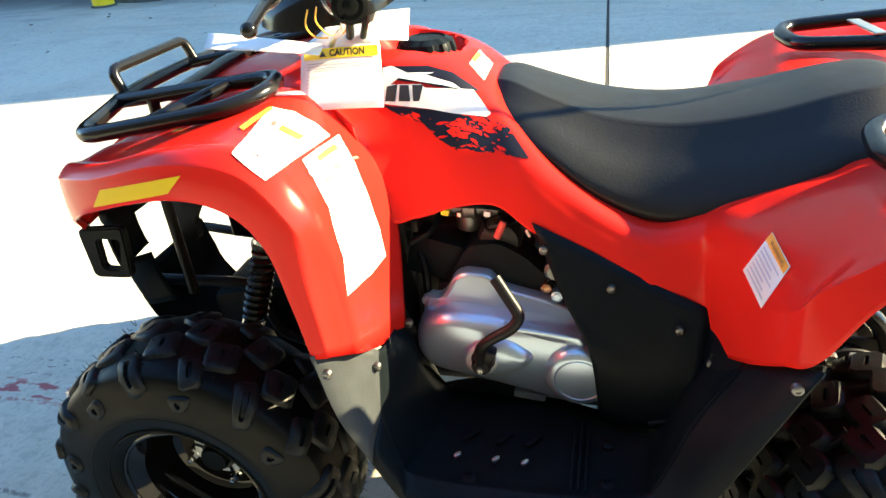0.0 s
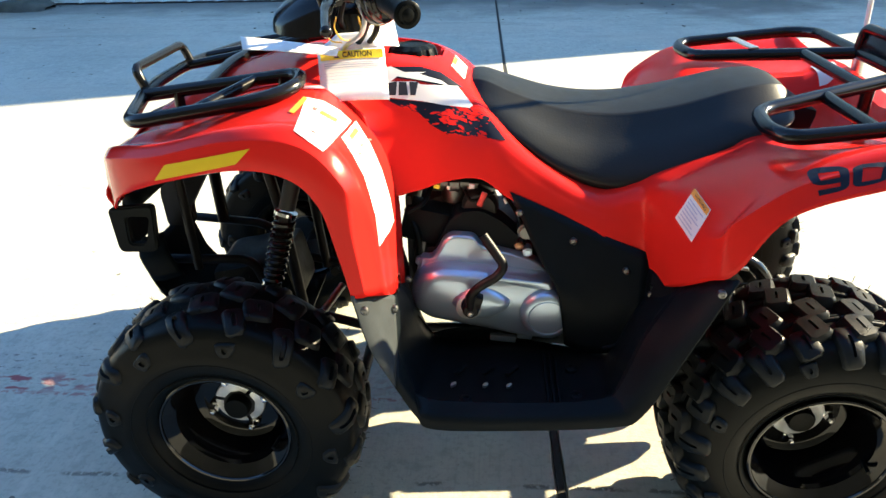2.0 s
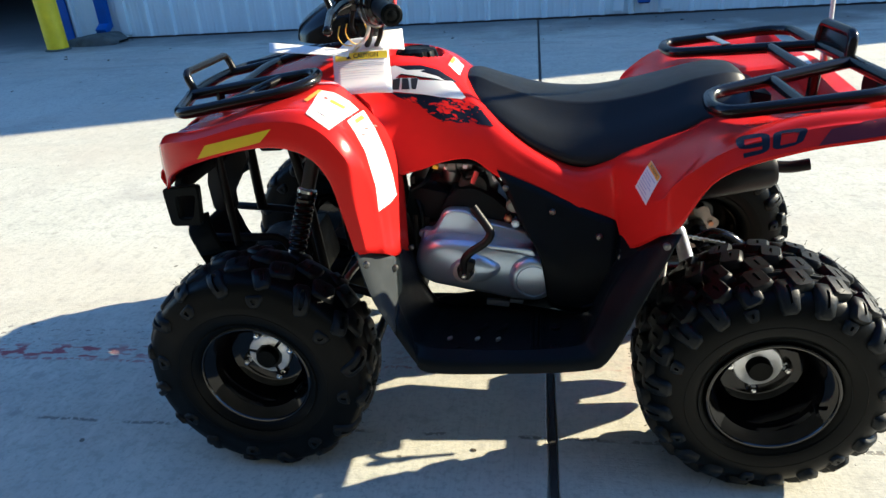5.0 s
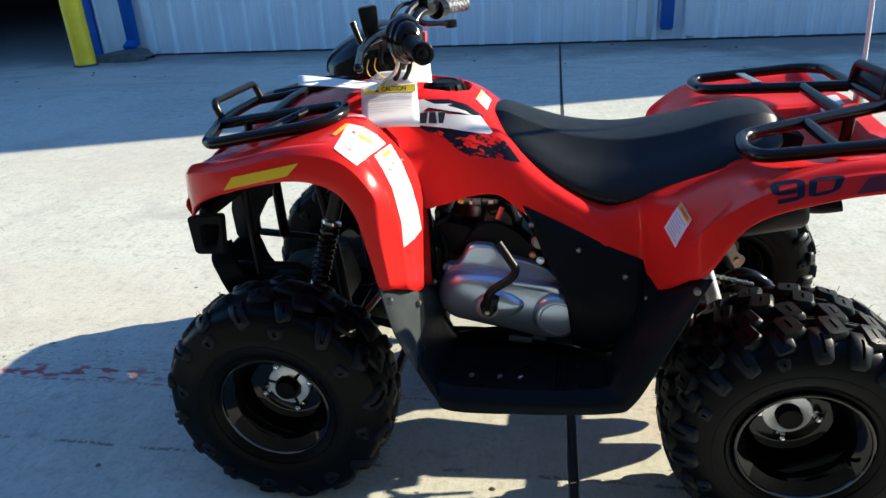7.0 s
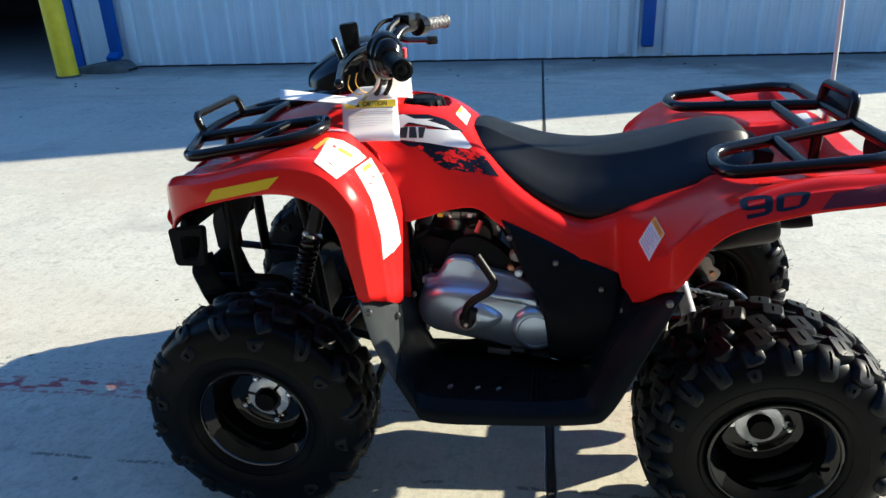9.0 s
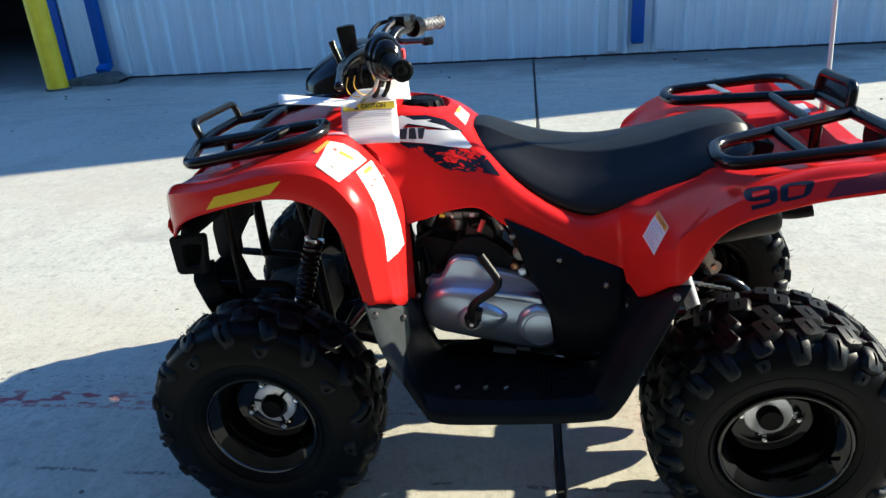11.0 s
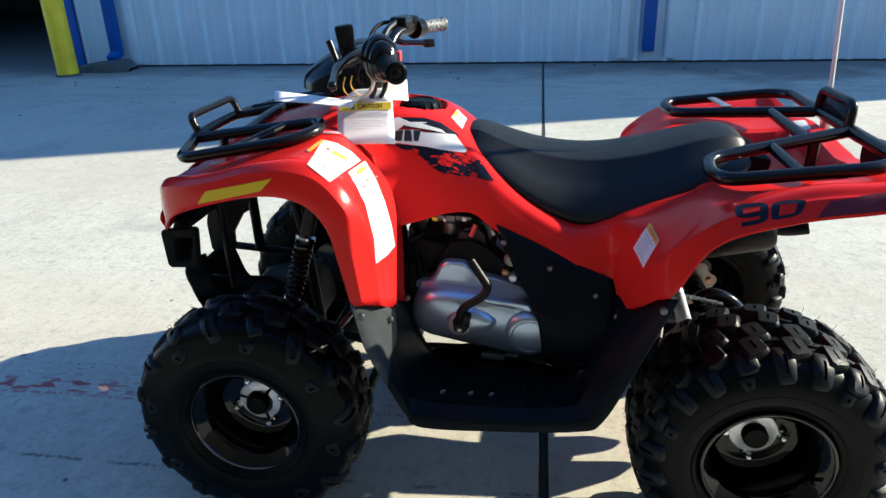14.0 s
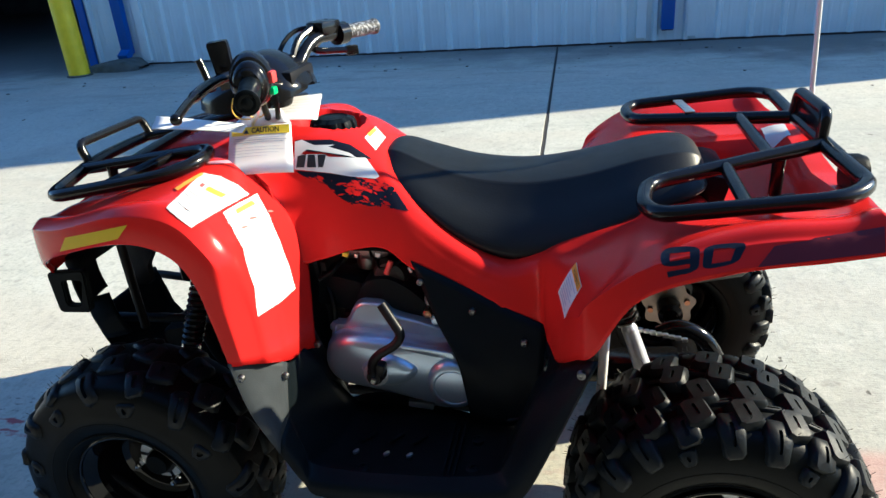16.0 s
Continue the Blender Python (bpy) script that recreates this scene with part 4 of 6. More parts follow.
    loft(bm, [[(-.244, -.200, .665), (-.240, -.226, .650), (-.232, -.305, .560)], [(-.238, -.225, .560), (-.232, -.250, .545), (-.224, -.335, .478)], [(-.220, -.215, .470), (-.208, -.235, .450), (-.200, -.300, .430)], [(-.195, -.205, .380), (-.185, -.215, .370), (-.176, -.245, .355)], [(-.170, -.205, .290), (-.160, -.207, .285), (-.150, -.215, .294)]], 5, 4)
    put("front_guard", bm)
    # added black sheet that hides sunlit ground so the gap reads dark
    bm = bmesh.new()
    loft(bm, [[(-.246, -.205, .600), (-.244, -.165, .600), (-.242, -.105, .590)], [(-.232, -.215, .480), (-.230, -.165, .480), (-.228, -.105, .470)], [(-.205, -.210, .380), (-.204, -.165, .370), (-.202, -.105, .360)]], 3, 3)
    put("gap_screen", bm)
    # short slanted treads, bright drain rivets and an upright rib on the floor
    for x1, x2 in ((-.094, -.102), (-.042, -.044), (.002, -.001)):
        bm = bmesh.new()
        box(bm, (0.007, 0.034, 0.006), A((x1, side * .308, .284)) @ Matrix.Rotation(radians(40 * side), 4, "Z"), 0.002)
        part("tread_bar", bm, BLACK_PLASTIC, well)
        bm = bmesh.new()
        lathe(bm, [(0.0036, 0.004), (0.0036, -0.001), (0.0, -0.002)], A((x2 - .004, side * .358, .290)) @ Matrix.Rotation(radians(40 * side), 4, "Z") @ Matrix.Diagonal((1, 1.9, 1, 1)) @ Matrix.Rotation(radians(-90), 4, "X"), 12)
        part("rivet", bm, ZINC, well)
    for k in range(3):
        bm = bmesh.new()
        box(bm, (0.004, 0.140, 0.012), A((.063 + .010 * k, side * .330, .285)), 0.0015)
        part("floor_rib", bm, BLACK_PLASTIC, well)
    for x, y in ((.112, .300), (.113, .378), (-.082, .396)):
        bm = bmesh.new()
        lathe(bm, [(0.0115, 0.006), (0.0115, -0.002), (0.008, -0.004), (0.005, -0.004), (0.004, -0.001), (0, -0.001)], A((x, side * y, .286)) @ Matrix.Rotation(radians(-90), 4, "X"), 18)
        part("floor_screw", bm, BLACK_PLASTIC, well)
    for q in ((.010, -.2305, .573), (.106, -.252, .528), (.199, -.279, .484), (.240, -.305, .452), (.270, -.386, .500), (.297, -.472, .556), (-.234, -.4725, .518), (-.2005, -.392, .470), (-.192, -.262, .452)):
        bm = bmesh.new()
        m = A((q[0], side * abs(q[1]), q[2])) @ Matrix.Rotation(math.pi if side > 0 else 0, 4, "Z")
        lathe(bm, [(0.0064, 0.006), (0.0064, -0.0008), (0.0048, -0.0024), (0.0028, -0.0026), (0.0022, -0.001), (0.0, -0.001)], m, 14)
        part("bolt", bm, BOLT, well)


build_footwell(-1)
build_footwell(1)


# engine
def build_engine():
    eng = new("engine")
    eng.parent = atv
    Y = -0.205
    bm = bmesh.new()
    box(bm, (0.26, 0.26, 0.16), A((-.04, -.05, .40)), 0.02)
    box(bm, (0.13, 0.18, 0.14), A((-.10, -.03, .50)) @ Matrix.Rotation(radians(-20), 4, "Y"), 0.015)
    box(bm, (0.16, 0.20, 0.06), A((.03, -.10, .325)), 0.01)
    box(bm, (0.012, 0.30, 0.30), A((-.196, -.02, .43)), 0.004)
    # unseen belly block, added to shape the sun patches on the ground
    box(bm, (.10, .13, .12), A((.20, -.095, .20)), .02)
    part("crankcase", bm, DARK, eng)
    def dome(outline, y, steps, name):
        """A cast shape: the outline stepped in (share, depth) towards the viewer's side."""
        cx, cz = sum(o[0] for o in outline) / len(outline), sum(o[1] for o in outline) / len(outline)
        bm = bmesh.new()
        rings = []
        for inset, d in steps:
            ring = []
            for x, z in outline:
                v = V((x - cx, z - cz))
                v *= max(0.05, 1 - inset / max(v.length, 0.02))
                ring.append(bm.verts.new((cx + v.x, y - d, cz + v.y)))
            rings.append(ring)
        k = len(outline)
        for a_, b_ in zip(rings, rings[1:]):
            for j in range(k):
                bm.faces.new((a_[j], a_[(j + 1) % k], b_[(j + 1) % k], b_[j]))
        bm.faces.new(rings[-1])
        part(name, bm, SILVER, eng, smooth=50)
    # rear, taller casting with a raised rim
    back = outline2([(-.182, .440), (-.173, .474), (-.152, .471), (-.140, .487), (-.128, .512), (-.112, .521), (-.072, .518), (-.058, .499), (-.035, .491), (0, .483), (.045, .469), (.070, .446), (.090, .350), (-.02, .335), (-.14, .360)], 0.009, 5)
    dome(back, Y + .012, [(0, 0), (0, .020), (.002, .023), (.006, .024), (.0075, .021), (.012, .0205)], "rear_case")
    # main belt cover, teardrop boss round the lever shaft, slanted ridge, round clutch cover
    front = outline2([(-.193, .408), (-.182, .446), (-.157, .463), (-.121, .467), (-.075, .463), (.068, .446), (.097, .396), (.100, .345), (.074, .312), (.027, .317), (-.082, .336), (-.165, .358), (-.188, .378)], 0.020, 6)
    dome(front, Y - .004, [(0, 0), (.0008, .018), (.004, .030), (.010, .038), (.018, .043), (.030, .046)], "belt_cover")
    drop = outline2([(-.119, .402), (-.089, .428), (-.059, .437), (-.029, .429), (.002, .406), (-.01, .383), (-.041, .365), (-.072, .362), (-.097, .376)], 0.016, 5)
    dome(drop, Y - .047, [(0, 0), (.003, .006), (.008, .012), (.015, .016), (.024, .018)], "shaft_boss")
    rib = outline2([(-.050, .461), (.070, .446), (.076, .430), (.030, .434), (-.020, .446)], 0.006, 4)
    dome(rib, Y - .042, [(0, 0), (.001, .008), (.004, .012), (.008, .013)], "ridge")
    bm = bmesh.new()
    lathe(bm, [(0.024, 0.01), (0.024, -0.004), (0.021, -0.006), (0.0, -0.006)], A((-.080, Y - .063, .398)), 28)
    part("shaft_collar", bm, ALLOY, eng)
    bm = bmesh.new()
    c = A((.066, Y - 0.040, .380))
    lathe(bm, [(0.052, 0.02), (0.051, -0.016), (0.048, -0.024), (0.040, -0.029), (0.0365, -0.0295), (0.0350, -0.0270), (0.0335, -0.0295), (0.020, -0.0315), (0.0, -0.032)], c, 44)
    part("clutch_cover", bm, SILVER, eng)
    for x, z in ((-.174, .462), (.028, .484)):
        bm = bmesh.new()
        lathe(bm, [(0.009, 0.02), (0.009, -0.002), (0.0055, -0.003), (0.0055, -0.005), (0.0, -0.005)], A((x, Y - 0.004, z)), 14)
        part("boss", bm, SILVER, eng)
    # hidden mass added under the seat to stop sun passing through
    bm = bmesh.new()
    box(bm, (0.30, 0.25, 0.17), A((.22, 0, .50)), 0.03)
    part("sun_block", bm, BLACK_PLASTIC, eng)
    # starter lever: cranked black arm
    bm = bmesh.new()
    tube(bm, rounded([(-.076, Y - .083, .405), (-.077, Y - .092, .440), (-.062, Y - .094, .460), (-.027, Y - .091, .482), (-.016, Y - .086, .500), (-.054, Y - .066, .549)], 0.016, 5), 0.0088, 12)
    lathe(bm, [(0.0, 0.030), (0.0145, 0.030), (0.0185, 0.022), (0.0185, 0.006), (0.0150, 0.002), (0.0150, -0.010), (0.0125, -0.014), (0.0, -0.014)], A((-.076, Y - .078, .406)), 18)
    box(bm, (0.018, 0.022, 0.026), A((-.064, Y - .082, .424)) @ Matrix.Rotation(radians(18), 4, "Y"), 0.006)
    part("starter_lever", bm, FRAME, eng, "cranked black lever")
    bm = bmesh.new()
    lathe(bm, [(0.0055, 0.0), (0.0055, -0.006), (0.004, -0.007), (0.003, -0.004), (0, -0.004)], A((-.077, Y - .091, .403)), 6)
    part("lever_bolt", bm, ZINC, eng)
    # small grey bracket under the belt cover
    bm = bmesh.new()
    box(bm, (0.052, 0.012, 0.014), A((-.014, -.212, .292)) @ Matrix.Rotation(radians(6), 4, "Y"), 0.003)
    box(bm, (0.030, 0.012, 0.010), A((.028, -.212, .297)) @ Matrix.Rotation(radians(6), 4, "Y"), 0.003)
    part("lower_bracket", bm, SILVER, eng)
    # cylinder shroud behind the cases: dark, sloping shoulders and a dull round cap
    bm = bmesh.new()
    prism(bm, outline2([(-.150, .470), (-.128, .520), (-.108, .556), (-.060, .562), (-.020, .540), (.030, .490), (.030, .440), (-.150, .440)], .014), .050, A((0, -.145, 0)), .008)
    part("cylinder_shroud", bm, BLACK_PLASTIC, eng)
    bm = bmesh.new()
    lathe(bm, [(.034, 0), (.034, -.018), (.029, -.026), (.012, -.029), (0, -.029)], A((-.062, -.152, .556)), 28)
    part("shroud_cap", bm, DARK, eng)
    # inlet: flanged carburettor body, float bowl, top cap, manifold
    bm = bmesh.new()
    lathe(bm, [(0.024, -.045), (0.024, -.012), (0.031, -.010), (0.031, .008), (0.023, .012), (0.023, .045)], A((-.110, -.135, .600)) @ Matrix.Rotation(radians(90), 4, "Z"), 20)
    lathe(bm, [(.0, -.010), (.021, -.010), (.023, .0), (.023, .022), (.0, .022)], A((-.112, -.140, .572)) @ Matrix.Rotation(radians(90), 4, "X"), 18)
    box(bm, (.040, .030, .018), A((-.108, -.150, .615)), .004)
    part("carburettor", bm, BOLT, eng, "dull alloy carburettor")
    bm = bmesh.new()
    box(bm, (.090, .060, .070), A((-.165, -.150, .520)) @ Matrix.Rotation(radians(14), 4, "Y"), .010)
    part("battery_box", bm, BLACK_PLASTIC, eng)
    hoses = (([(-.205, -.13, .628), (-.15, -.165, .634), (-.05, -.16, .630), (.03, -.15, .590)], .008), ([(-.19, -.15, .612), (-.13, -.18, .618), (-.06, -.175, .612), (.01, -.17, .580)], .006),
             ([(-.03, -.172, .600), (-.004, -.186, .572), (.018, -.196, .530), (.012, -.200, .500)], .0035), ([(-.20, -.16, .55), (-.178, -.19, .50), (-.180, -.195, .42)], .007),
             ([(-.02, -.165, .610), (.006, -.180, .590), (.036, -.190, .545)], .0045), ([(-.150, -.16, .600), (-.165, -.19, .575), (-.195, -.20, .560)], .0045), ([(-.09, -.165, .590), (-.075, -.18, .575), (-.035, -.175, .590)], .0030))
    for pts, r in hoses:
        bm = bmesh.new()
        tube(bm, spline(pts, 6), r, 8)
        part("hose", bm, RUBBER, eng)
    bm = bmesh.new()
    rod(bm, (-.052, -.190, .596), (-.062, -.196, .572), .0055)
    part("plug_cap", bm, BUTTON_RED, eng, "red plug cap")
    for q, size, mat, turn in (((-.192, -.19, .604), (.010, .008, .008), ZINC, 0), ((-.140, -.185, .607), (.012, .010, .009), TAG_YELLOW, 12), ((-.118, -.190, .606), (.006, .006, .008), ZINC, 0), ((-.076, -.188, .608), (.010, .008, .009), PAPER_SIDE, 6),
                               ((-.100, -.165, .632), (.012, .008, .005), PAPER_SIDE, 0), ((-.015, -.196, .582), (.005, .006, .012), PAPER_SIDE, -25), ((.034, -.200, .512), (.016, .012, .010), BOLT, 10)):
        bm = bmesh.new()
        box(bm, size, A(q) @ Matrix.Rotation(radians(turn), 4, "Y"), .0018)
        part("connector", bm, mat, eng)
    bm = bmesh.new()
    lathe(bm, [(.016, .02), (.016, -.006), (.011, -.008), (.011, -.012), (0, -.012)], A((.024, -.195, .522)), 20)
    part("sensor", bm, BOLT, eng, "round grey sensor")
    bm = bmesh.new()
    lathe(bm, [(.009, .01), (.009, -.003), (.006, -.005), (0, -.005)], A((.012, Y + .002, .494)), 6)
    part("case_bolt", bm, COPPER, eng, "brassy case bolt")


build_engine()


# frame, suspension and bumper
def build_chassis():
    fr = new("frame")
    fr.parent = atv
    def bar(pts, r=0.013, rad=0.03, name="tube", mat=FRAME):
        bm = bmesh.new()
        tube(bm, rounded(pts, rad, 4), r, 10)
        part(name, bm, mat, fr)
    for s, y in ((-1, -.145), (1, .085)):
        x = -.640 if s < 0 else -.668
        bar([(x - .006, y, .66), (x, y, .405)], 0.0095 if s < 0 else .0135)                       # upright of the nose truss
        bar([(x - .10, y + .03, .410 if s < 0 else .402), (x + .10, y + (.04 if s < 0 else .0), .406 if s < 0 else .398), (-.50, s * .11, .30), (-.30, s * .12, .25), (.25, s * .13, .26), (.31, s * .12, .34), (.34, s * .11, .60), (.66, s * .11, .64)], 0.0105)
        bar([(x, y, .655), (-.56, s * .11, .71), (-.30, s * .09, .78), (-.08, s * .09, .66), (.40, s * .11, .60)])
        bar([(-.50, s * .11, .74), (-.46, s * .11, .50), (-.44, s * .11, .27)], 0.011)
        bar([(-.30, s * .09, .77), (-.26, s * .11, .26)], 0.012)
        # front arms and spring unit
        bar([(-.58, s * .10, .26), (-.52, s * .30, .22)], 0.011, name="arm")
        bar([(-.42, s * .10, .26), (-.49, s * .30, .22)], 0.011, name="arm")
        bar([(-.36, s * .08, .33), (-.45, s * .30, .26)], 0.008, name="tie_rod", mat=ZINC)
        sh = new("shock")
        sh.parent = fr
        a, b = V((-.386, s * .235, .656)), V((-.448, s * .285, .430))
        way = b - a
        bm = bmesh.new()
        rod(bm, a, a + way * .30, .015)
        box(bm, (.03, .03, .03), A(a), .006)
        rod(bm, a + way * .345, a + way * .90, .012)
        part("body", bm, DARK, sh)
        bm = bmesh.new()
        rod(bm, a + way * .32, a + way * .345, .021)
        part("preload_ring", bm, CHROME, sh)
        bm = bmesh.new()
        side1 = way.orthogonal().normalized()
        side2 = way.normalized().cross(side1)
        pts = []
        for k in range(121):
            u = k / 120
            an = u * 2 * math.pi * 10
            pts.append(a + way * (.37 + .50 * u) + (side1 * math.cos(an) + side2 * math.sin(an)) * .0165)
        tube(bm, pts, .0046, 6)
        part("spring", bm, POWDER, sh)
        bm = bmesh.new()
        rod(bm, a + way * .89, a + way * .93, .018)
        rod(bm, a + way * .94, a + way * 1.02, .012)
        part("spring_seat", bm, CHROME, sh)
    bar([(-.60, -.11, .70), (-.60, .11, .70)])
    bar([(-.47, -.11, .60), (-.47, .11, .60)], 0.010)
    bar([(-.30, -.30, .20), (-.30, .30, .20)], 0.011, name="brace")
    bar([(-.51, -.37, HUB_Z), (-.51, -.26, HUB_Z)], 0.03, 0.01, "knuckle", DARK)
    bar([(-.51, .37, HUB_Z), (-.51, .26, HUB_Z)], 0.03, 0.01, "knuckle", DARK)
    # bumper: a rounded box end with a window on each side, joined behind the nose
    for s in (-1, 1):
        outer = outline2([(-.726, .596), (-.722, .508), (-.650, .510), (-.640, .604)], .012, 5)
        inner = outline2([(-.694, .580), (-.698, .526), (-.668, .526), (-.652, .580)], .009, 5)
        bm = bmesh.new()
        y = s * .272
        rings = [[bm.verts.new((x, yy, z)) for x, z in ring] for ring, yy in ((inner, y), (outer, y), (outer, y - s * .016), (inner, y - s * .016))]
        k = len(outer)
        bm.verts.ensure_lookup_table()
        for i in range(4):
            for j in range(k):
                bm.faces.new((rings[i][j], rings[i][(j + 1) % k], rings[(i + 1) % 4][(j + 1) % k], rings[(i + 1) % 4][j]))
        bm.normal_update()
        bmesh.ops.bevel(bm, geom=[e for e in bm.edges if abs(e.verts[0].co.y - e.verts[1].co.y) < 1e-6 and len({f.normal.y > .9 or f.normal.y < -.9 for f in e.link_faces}) == 2], offset=.003, segments=2, affect="EDGES")
        part("bumper_end", bm, BLACK_PLASTIC, fr, smooth=25)
    bm = bmesh.new()
    box(bm, (.035, .46, .030), A((-.700, 0, .596)), .01)
    part("bumper_beam", bm, BLACK_PLASTIC, fr)
    # curved wings that carry the bumper ends round to the front
    for k in (-1, 1):
        bm = bmesh.new()
        rows = []
        for z, d in ((.480, .010), (.500, .004), (.535, .0), (.572, .004), (.598, .014)):
            rows.append([(-.740 + d, k * .196, z), (-.746 + d, k * .155, z), (-.750 + d, k * .125, z), (-.752 + d, k * .104, z)])
        loft(bm, rows, 3, 5)
        thick(part("bumper_wing", bm, BLACK_PLASTIC, fr), .006, 0.0)
    bm = bmesh.new()
    prism(bm, outline2([(-.745, .445), (-.686, .450), (-.685, .494), (-.633, .576), (-.633, .65), (-.715, .65), (-.748, .52)], .008), .020, A((0, -.01, 0)), .003)
    part("nose_plate", bm, FRAME, fr)
    bm = bmesh.new()
    loft(bm, [[(-.752, -.155, .438), (-.758, -.03, .432), (-.752, .085, .438)], [(-.735, -.158, .380), (-.740, -.03, .376), (-.735, .085, .380)], [(-.708, -.150, .325), (-.712, -.03, .320), (-.708, .080, .325)], [(-.62, -.13, .245), (-.62, -.02, .24), (-.62, .085, .245)], [(-.45, -.13, .235), (-.45, 0, .232), (-.45, .13, .235)]], 4, 5)
    thick(part("skid_plate", bm, BLACK_PLASTIC, fr), .005, 0.0)
    for s in (-1,):
        bm = bmesh.new()
        loft(bm, [[(-.715, s * .200, .500), (-.700, s * .185, .500), (-.688, s * .165, .498)], [(-.752, s * .160, .440), (-.725, s * .160, .440), (-.690, s * .155, .445)], [(-.735, s * .158, .380), (-.710, s * .158, .384), (-.670, s * .154, .395)]], 4, 4)
        thick(part("skid_side", bm, BLACK_PLASTIC, fr), .004, 0.0)
    # block added behind the nose to shade the skid plate
    bm = bmesh.new()
    box(bm, (.17, .17, .12), A((-.545, -.02, .33)) @ Matrix.Rotation(radians(-12), 4, "Y"), .02)
    part("shade_block", bm, BLACK_PLASTIC, fr)
    # lamp behind the nose
    bm = bmesh.new()
    lathe(bm, [(.0, -.03), (.05, -.02), (.06, .0), (.04, .05), (.0, .06)], A((-.69, 0, .655)) @ Matrix.Rotation(radians(90), 4, "Z"), 24)
    part("lamp_bowl", bm, DARK, fr)


build_chassis()


def build_rear_drive():
    dr = new("rear_drive")
    dr.parent = atv
    z = HUB_Z
    bm = bmesh.new()
    rod(bm, (R_X, -.34, z), (R_X, .34, z), .017)
    part("axle", bm, DARK, dr)
    bm = bmesh.new()
    rod(bm, (R_X, -.09, z), (R_X, .11, z), .042, None, 20)
    box(bm, (.32, .07, .05), A((R_X - .17, .01, z + .02)) @ Matrix.Rotation(radians(-4), 4, "Y"), .012)
    part("swing_arm", bm, GLOSS, dr)
    # petal brake disc on its carrier
    bm = bmesh.new()
    n = 72
    bx, bz = R_X, z
    ring_o = [.062 + .006 * math.sin(7 * 2 * math.pi * k / n) for k in range(n)]
    vs = []
    for yy in (.322, .326):
        vs.append([[bm.verts.new((bx + r * math.cos(2 * math.pi * k / n), yy, bz + r * math.sin(2 * math.pi * k / n))) for k, r in enumerate(rr)] for rr in (ring_o, [.020] * n)])
    for k in range(n):
        j = (k + 1) % n
        for (o, i) in vs:
            bm.faces.new((o[k], o[j], i[j], i[k]))
        bm.faces.new((vs[0][0][k], vs[0][0][j], vs[1][0][j], vs[1][0][k]))
        bm.faces.new((vs[0][1][k], vs[0][1][j], vs[1][1][j], vs[1][1][k]))
    part("brake_disc", bm, DISC, dr)
    for k in range(4):
        bm = bmesh.new()
        a = radians(15 + 90 * k)
        rod(bm, (bx + .046 * math.cos(a), .314, bz + .046 * math.sin(a)), (bx + .046 * math.cos(a), .334, bz + .046 * math.sin(a)), .007)
        part("rivet", bm, COPPER, dr)
    bm = bmesh.new()
    lathe(bm, [(.017, .20), (.019, .262), (.030, .270), (.030, .312), (.024, .318), (.018, .345)], A((bx, 0, bz)), 24)
    part("disc_carrier", bm, GLOSS, dr)
    # hidden plates below the sprocket, added and outlined to cast the ground shadows
    bm = bmesh.new()
    prism(bm, outline2([(.34, .12), (.49, .095), (.525, .105), (.60, .165), (.655, .27), (.36, .30)], .02), .006, A((0, -.105, 0)), .001)
    part("shadow_plate", bm, FRAME, dr)
    bm = bmesh.new()
    prism(bm, outline2([(.40, .17), (.50, .138), (.60, .152), (.66, .20), (.62, .29), (.42, .29)], .02), .006, A((0, .018, 0)), .001)
    part("shadow_plate", bm, FRAME, dr)
    # chain run
    bm = bmesh.new()
    for k in range(11):
        x = .375 + .0127 * k
        box(bm, (.0115, .010, .008 if k % 2 else .006), A((x, -.035, .380 - .22 * (x - .39))), .002)
    rod(bm, (.375, -.035, .3833), (.502, -.035, .3553), .0022)
    part("chain", bm, ZINC, dr)
    bm = bmesh.new()
    lathe(bm, [(.062, -.003), (.062, .003), (.03, .003), (.03, -.003), (.062, -.003)], A((R_X, -.035, z)), 36)
    part("sprocket", bm, DARK, dr)
    # spring unit with a bright reservoir
    a, b = V((.340, -.10, .560)), V((.418, -.10, .322))
    way = b - a
    sh = new("shock")
    sh.parent = dr
    bm = bmesh.new()
    rod(bm, a + way * .56, a + way * .60, .011, .015, 20)
    rod(bm, a + way * .60, a + way * .97, .015, .017, 20)
    part("body", bm, ALLOY, sh, "bright damper body")
    bm = bmesh.new()
    side1 = way.orthogonal().normalized()
    side2 = way.normalized().cross(side1)
    tube(bm, [a + way * (.05 + .5 * k / 90) + (side1 * math.cos(k * .6) + side2 * math.sin(k * .6)) * .022 for k in range(91)], .005, 6)
    part("spring", bm, POWDER, sh)
    bm = bmesh.new()
    tube(bm, [(.3370, -.240, .490), (.3345, -.240, .428), (.3320, -.240, .366)], .0088, 16)
    part("stay", bm, WHITE, dr, "white painted stay")
    # brake hose and caliper
    bm = bmesh.new()
    tube(bm, spline([(.455, .02, .335), (.495, .02, .352), (.542, .02, .332), (.575, .02, .285), (.585, .02, .23)], 8), .017, 14)
    part("cable_guard", bm, GLOSS, dr)
    bm = bmesh.new()
    tube(bm, rounded([(.36, -.14, .33), (.42, -.14, .345), (.55, -.12, .335)], .03), .005, 8)
    part("brake_cable", bm, RUBBER, dr)
    for x, y, zz in ((.405, -.15, .345), (.44, -.14, .355), (.475, -.13, .350)):
        bm = bmesh.new()
        box(bm, (.014, .014, .018), A((x, y, zz)), .004)
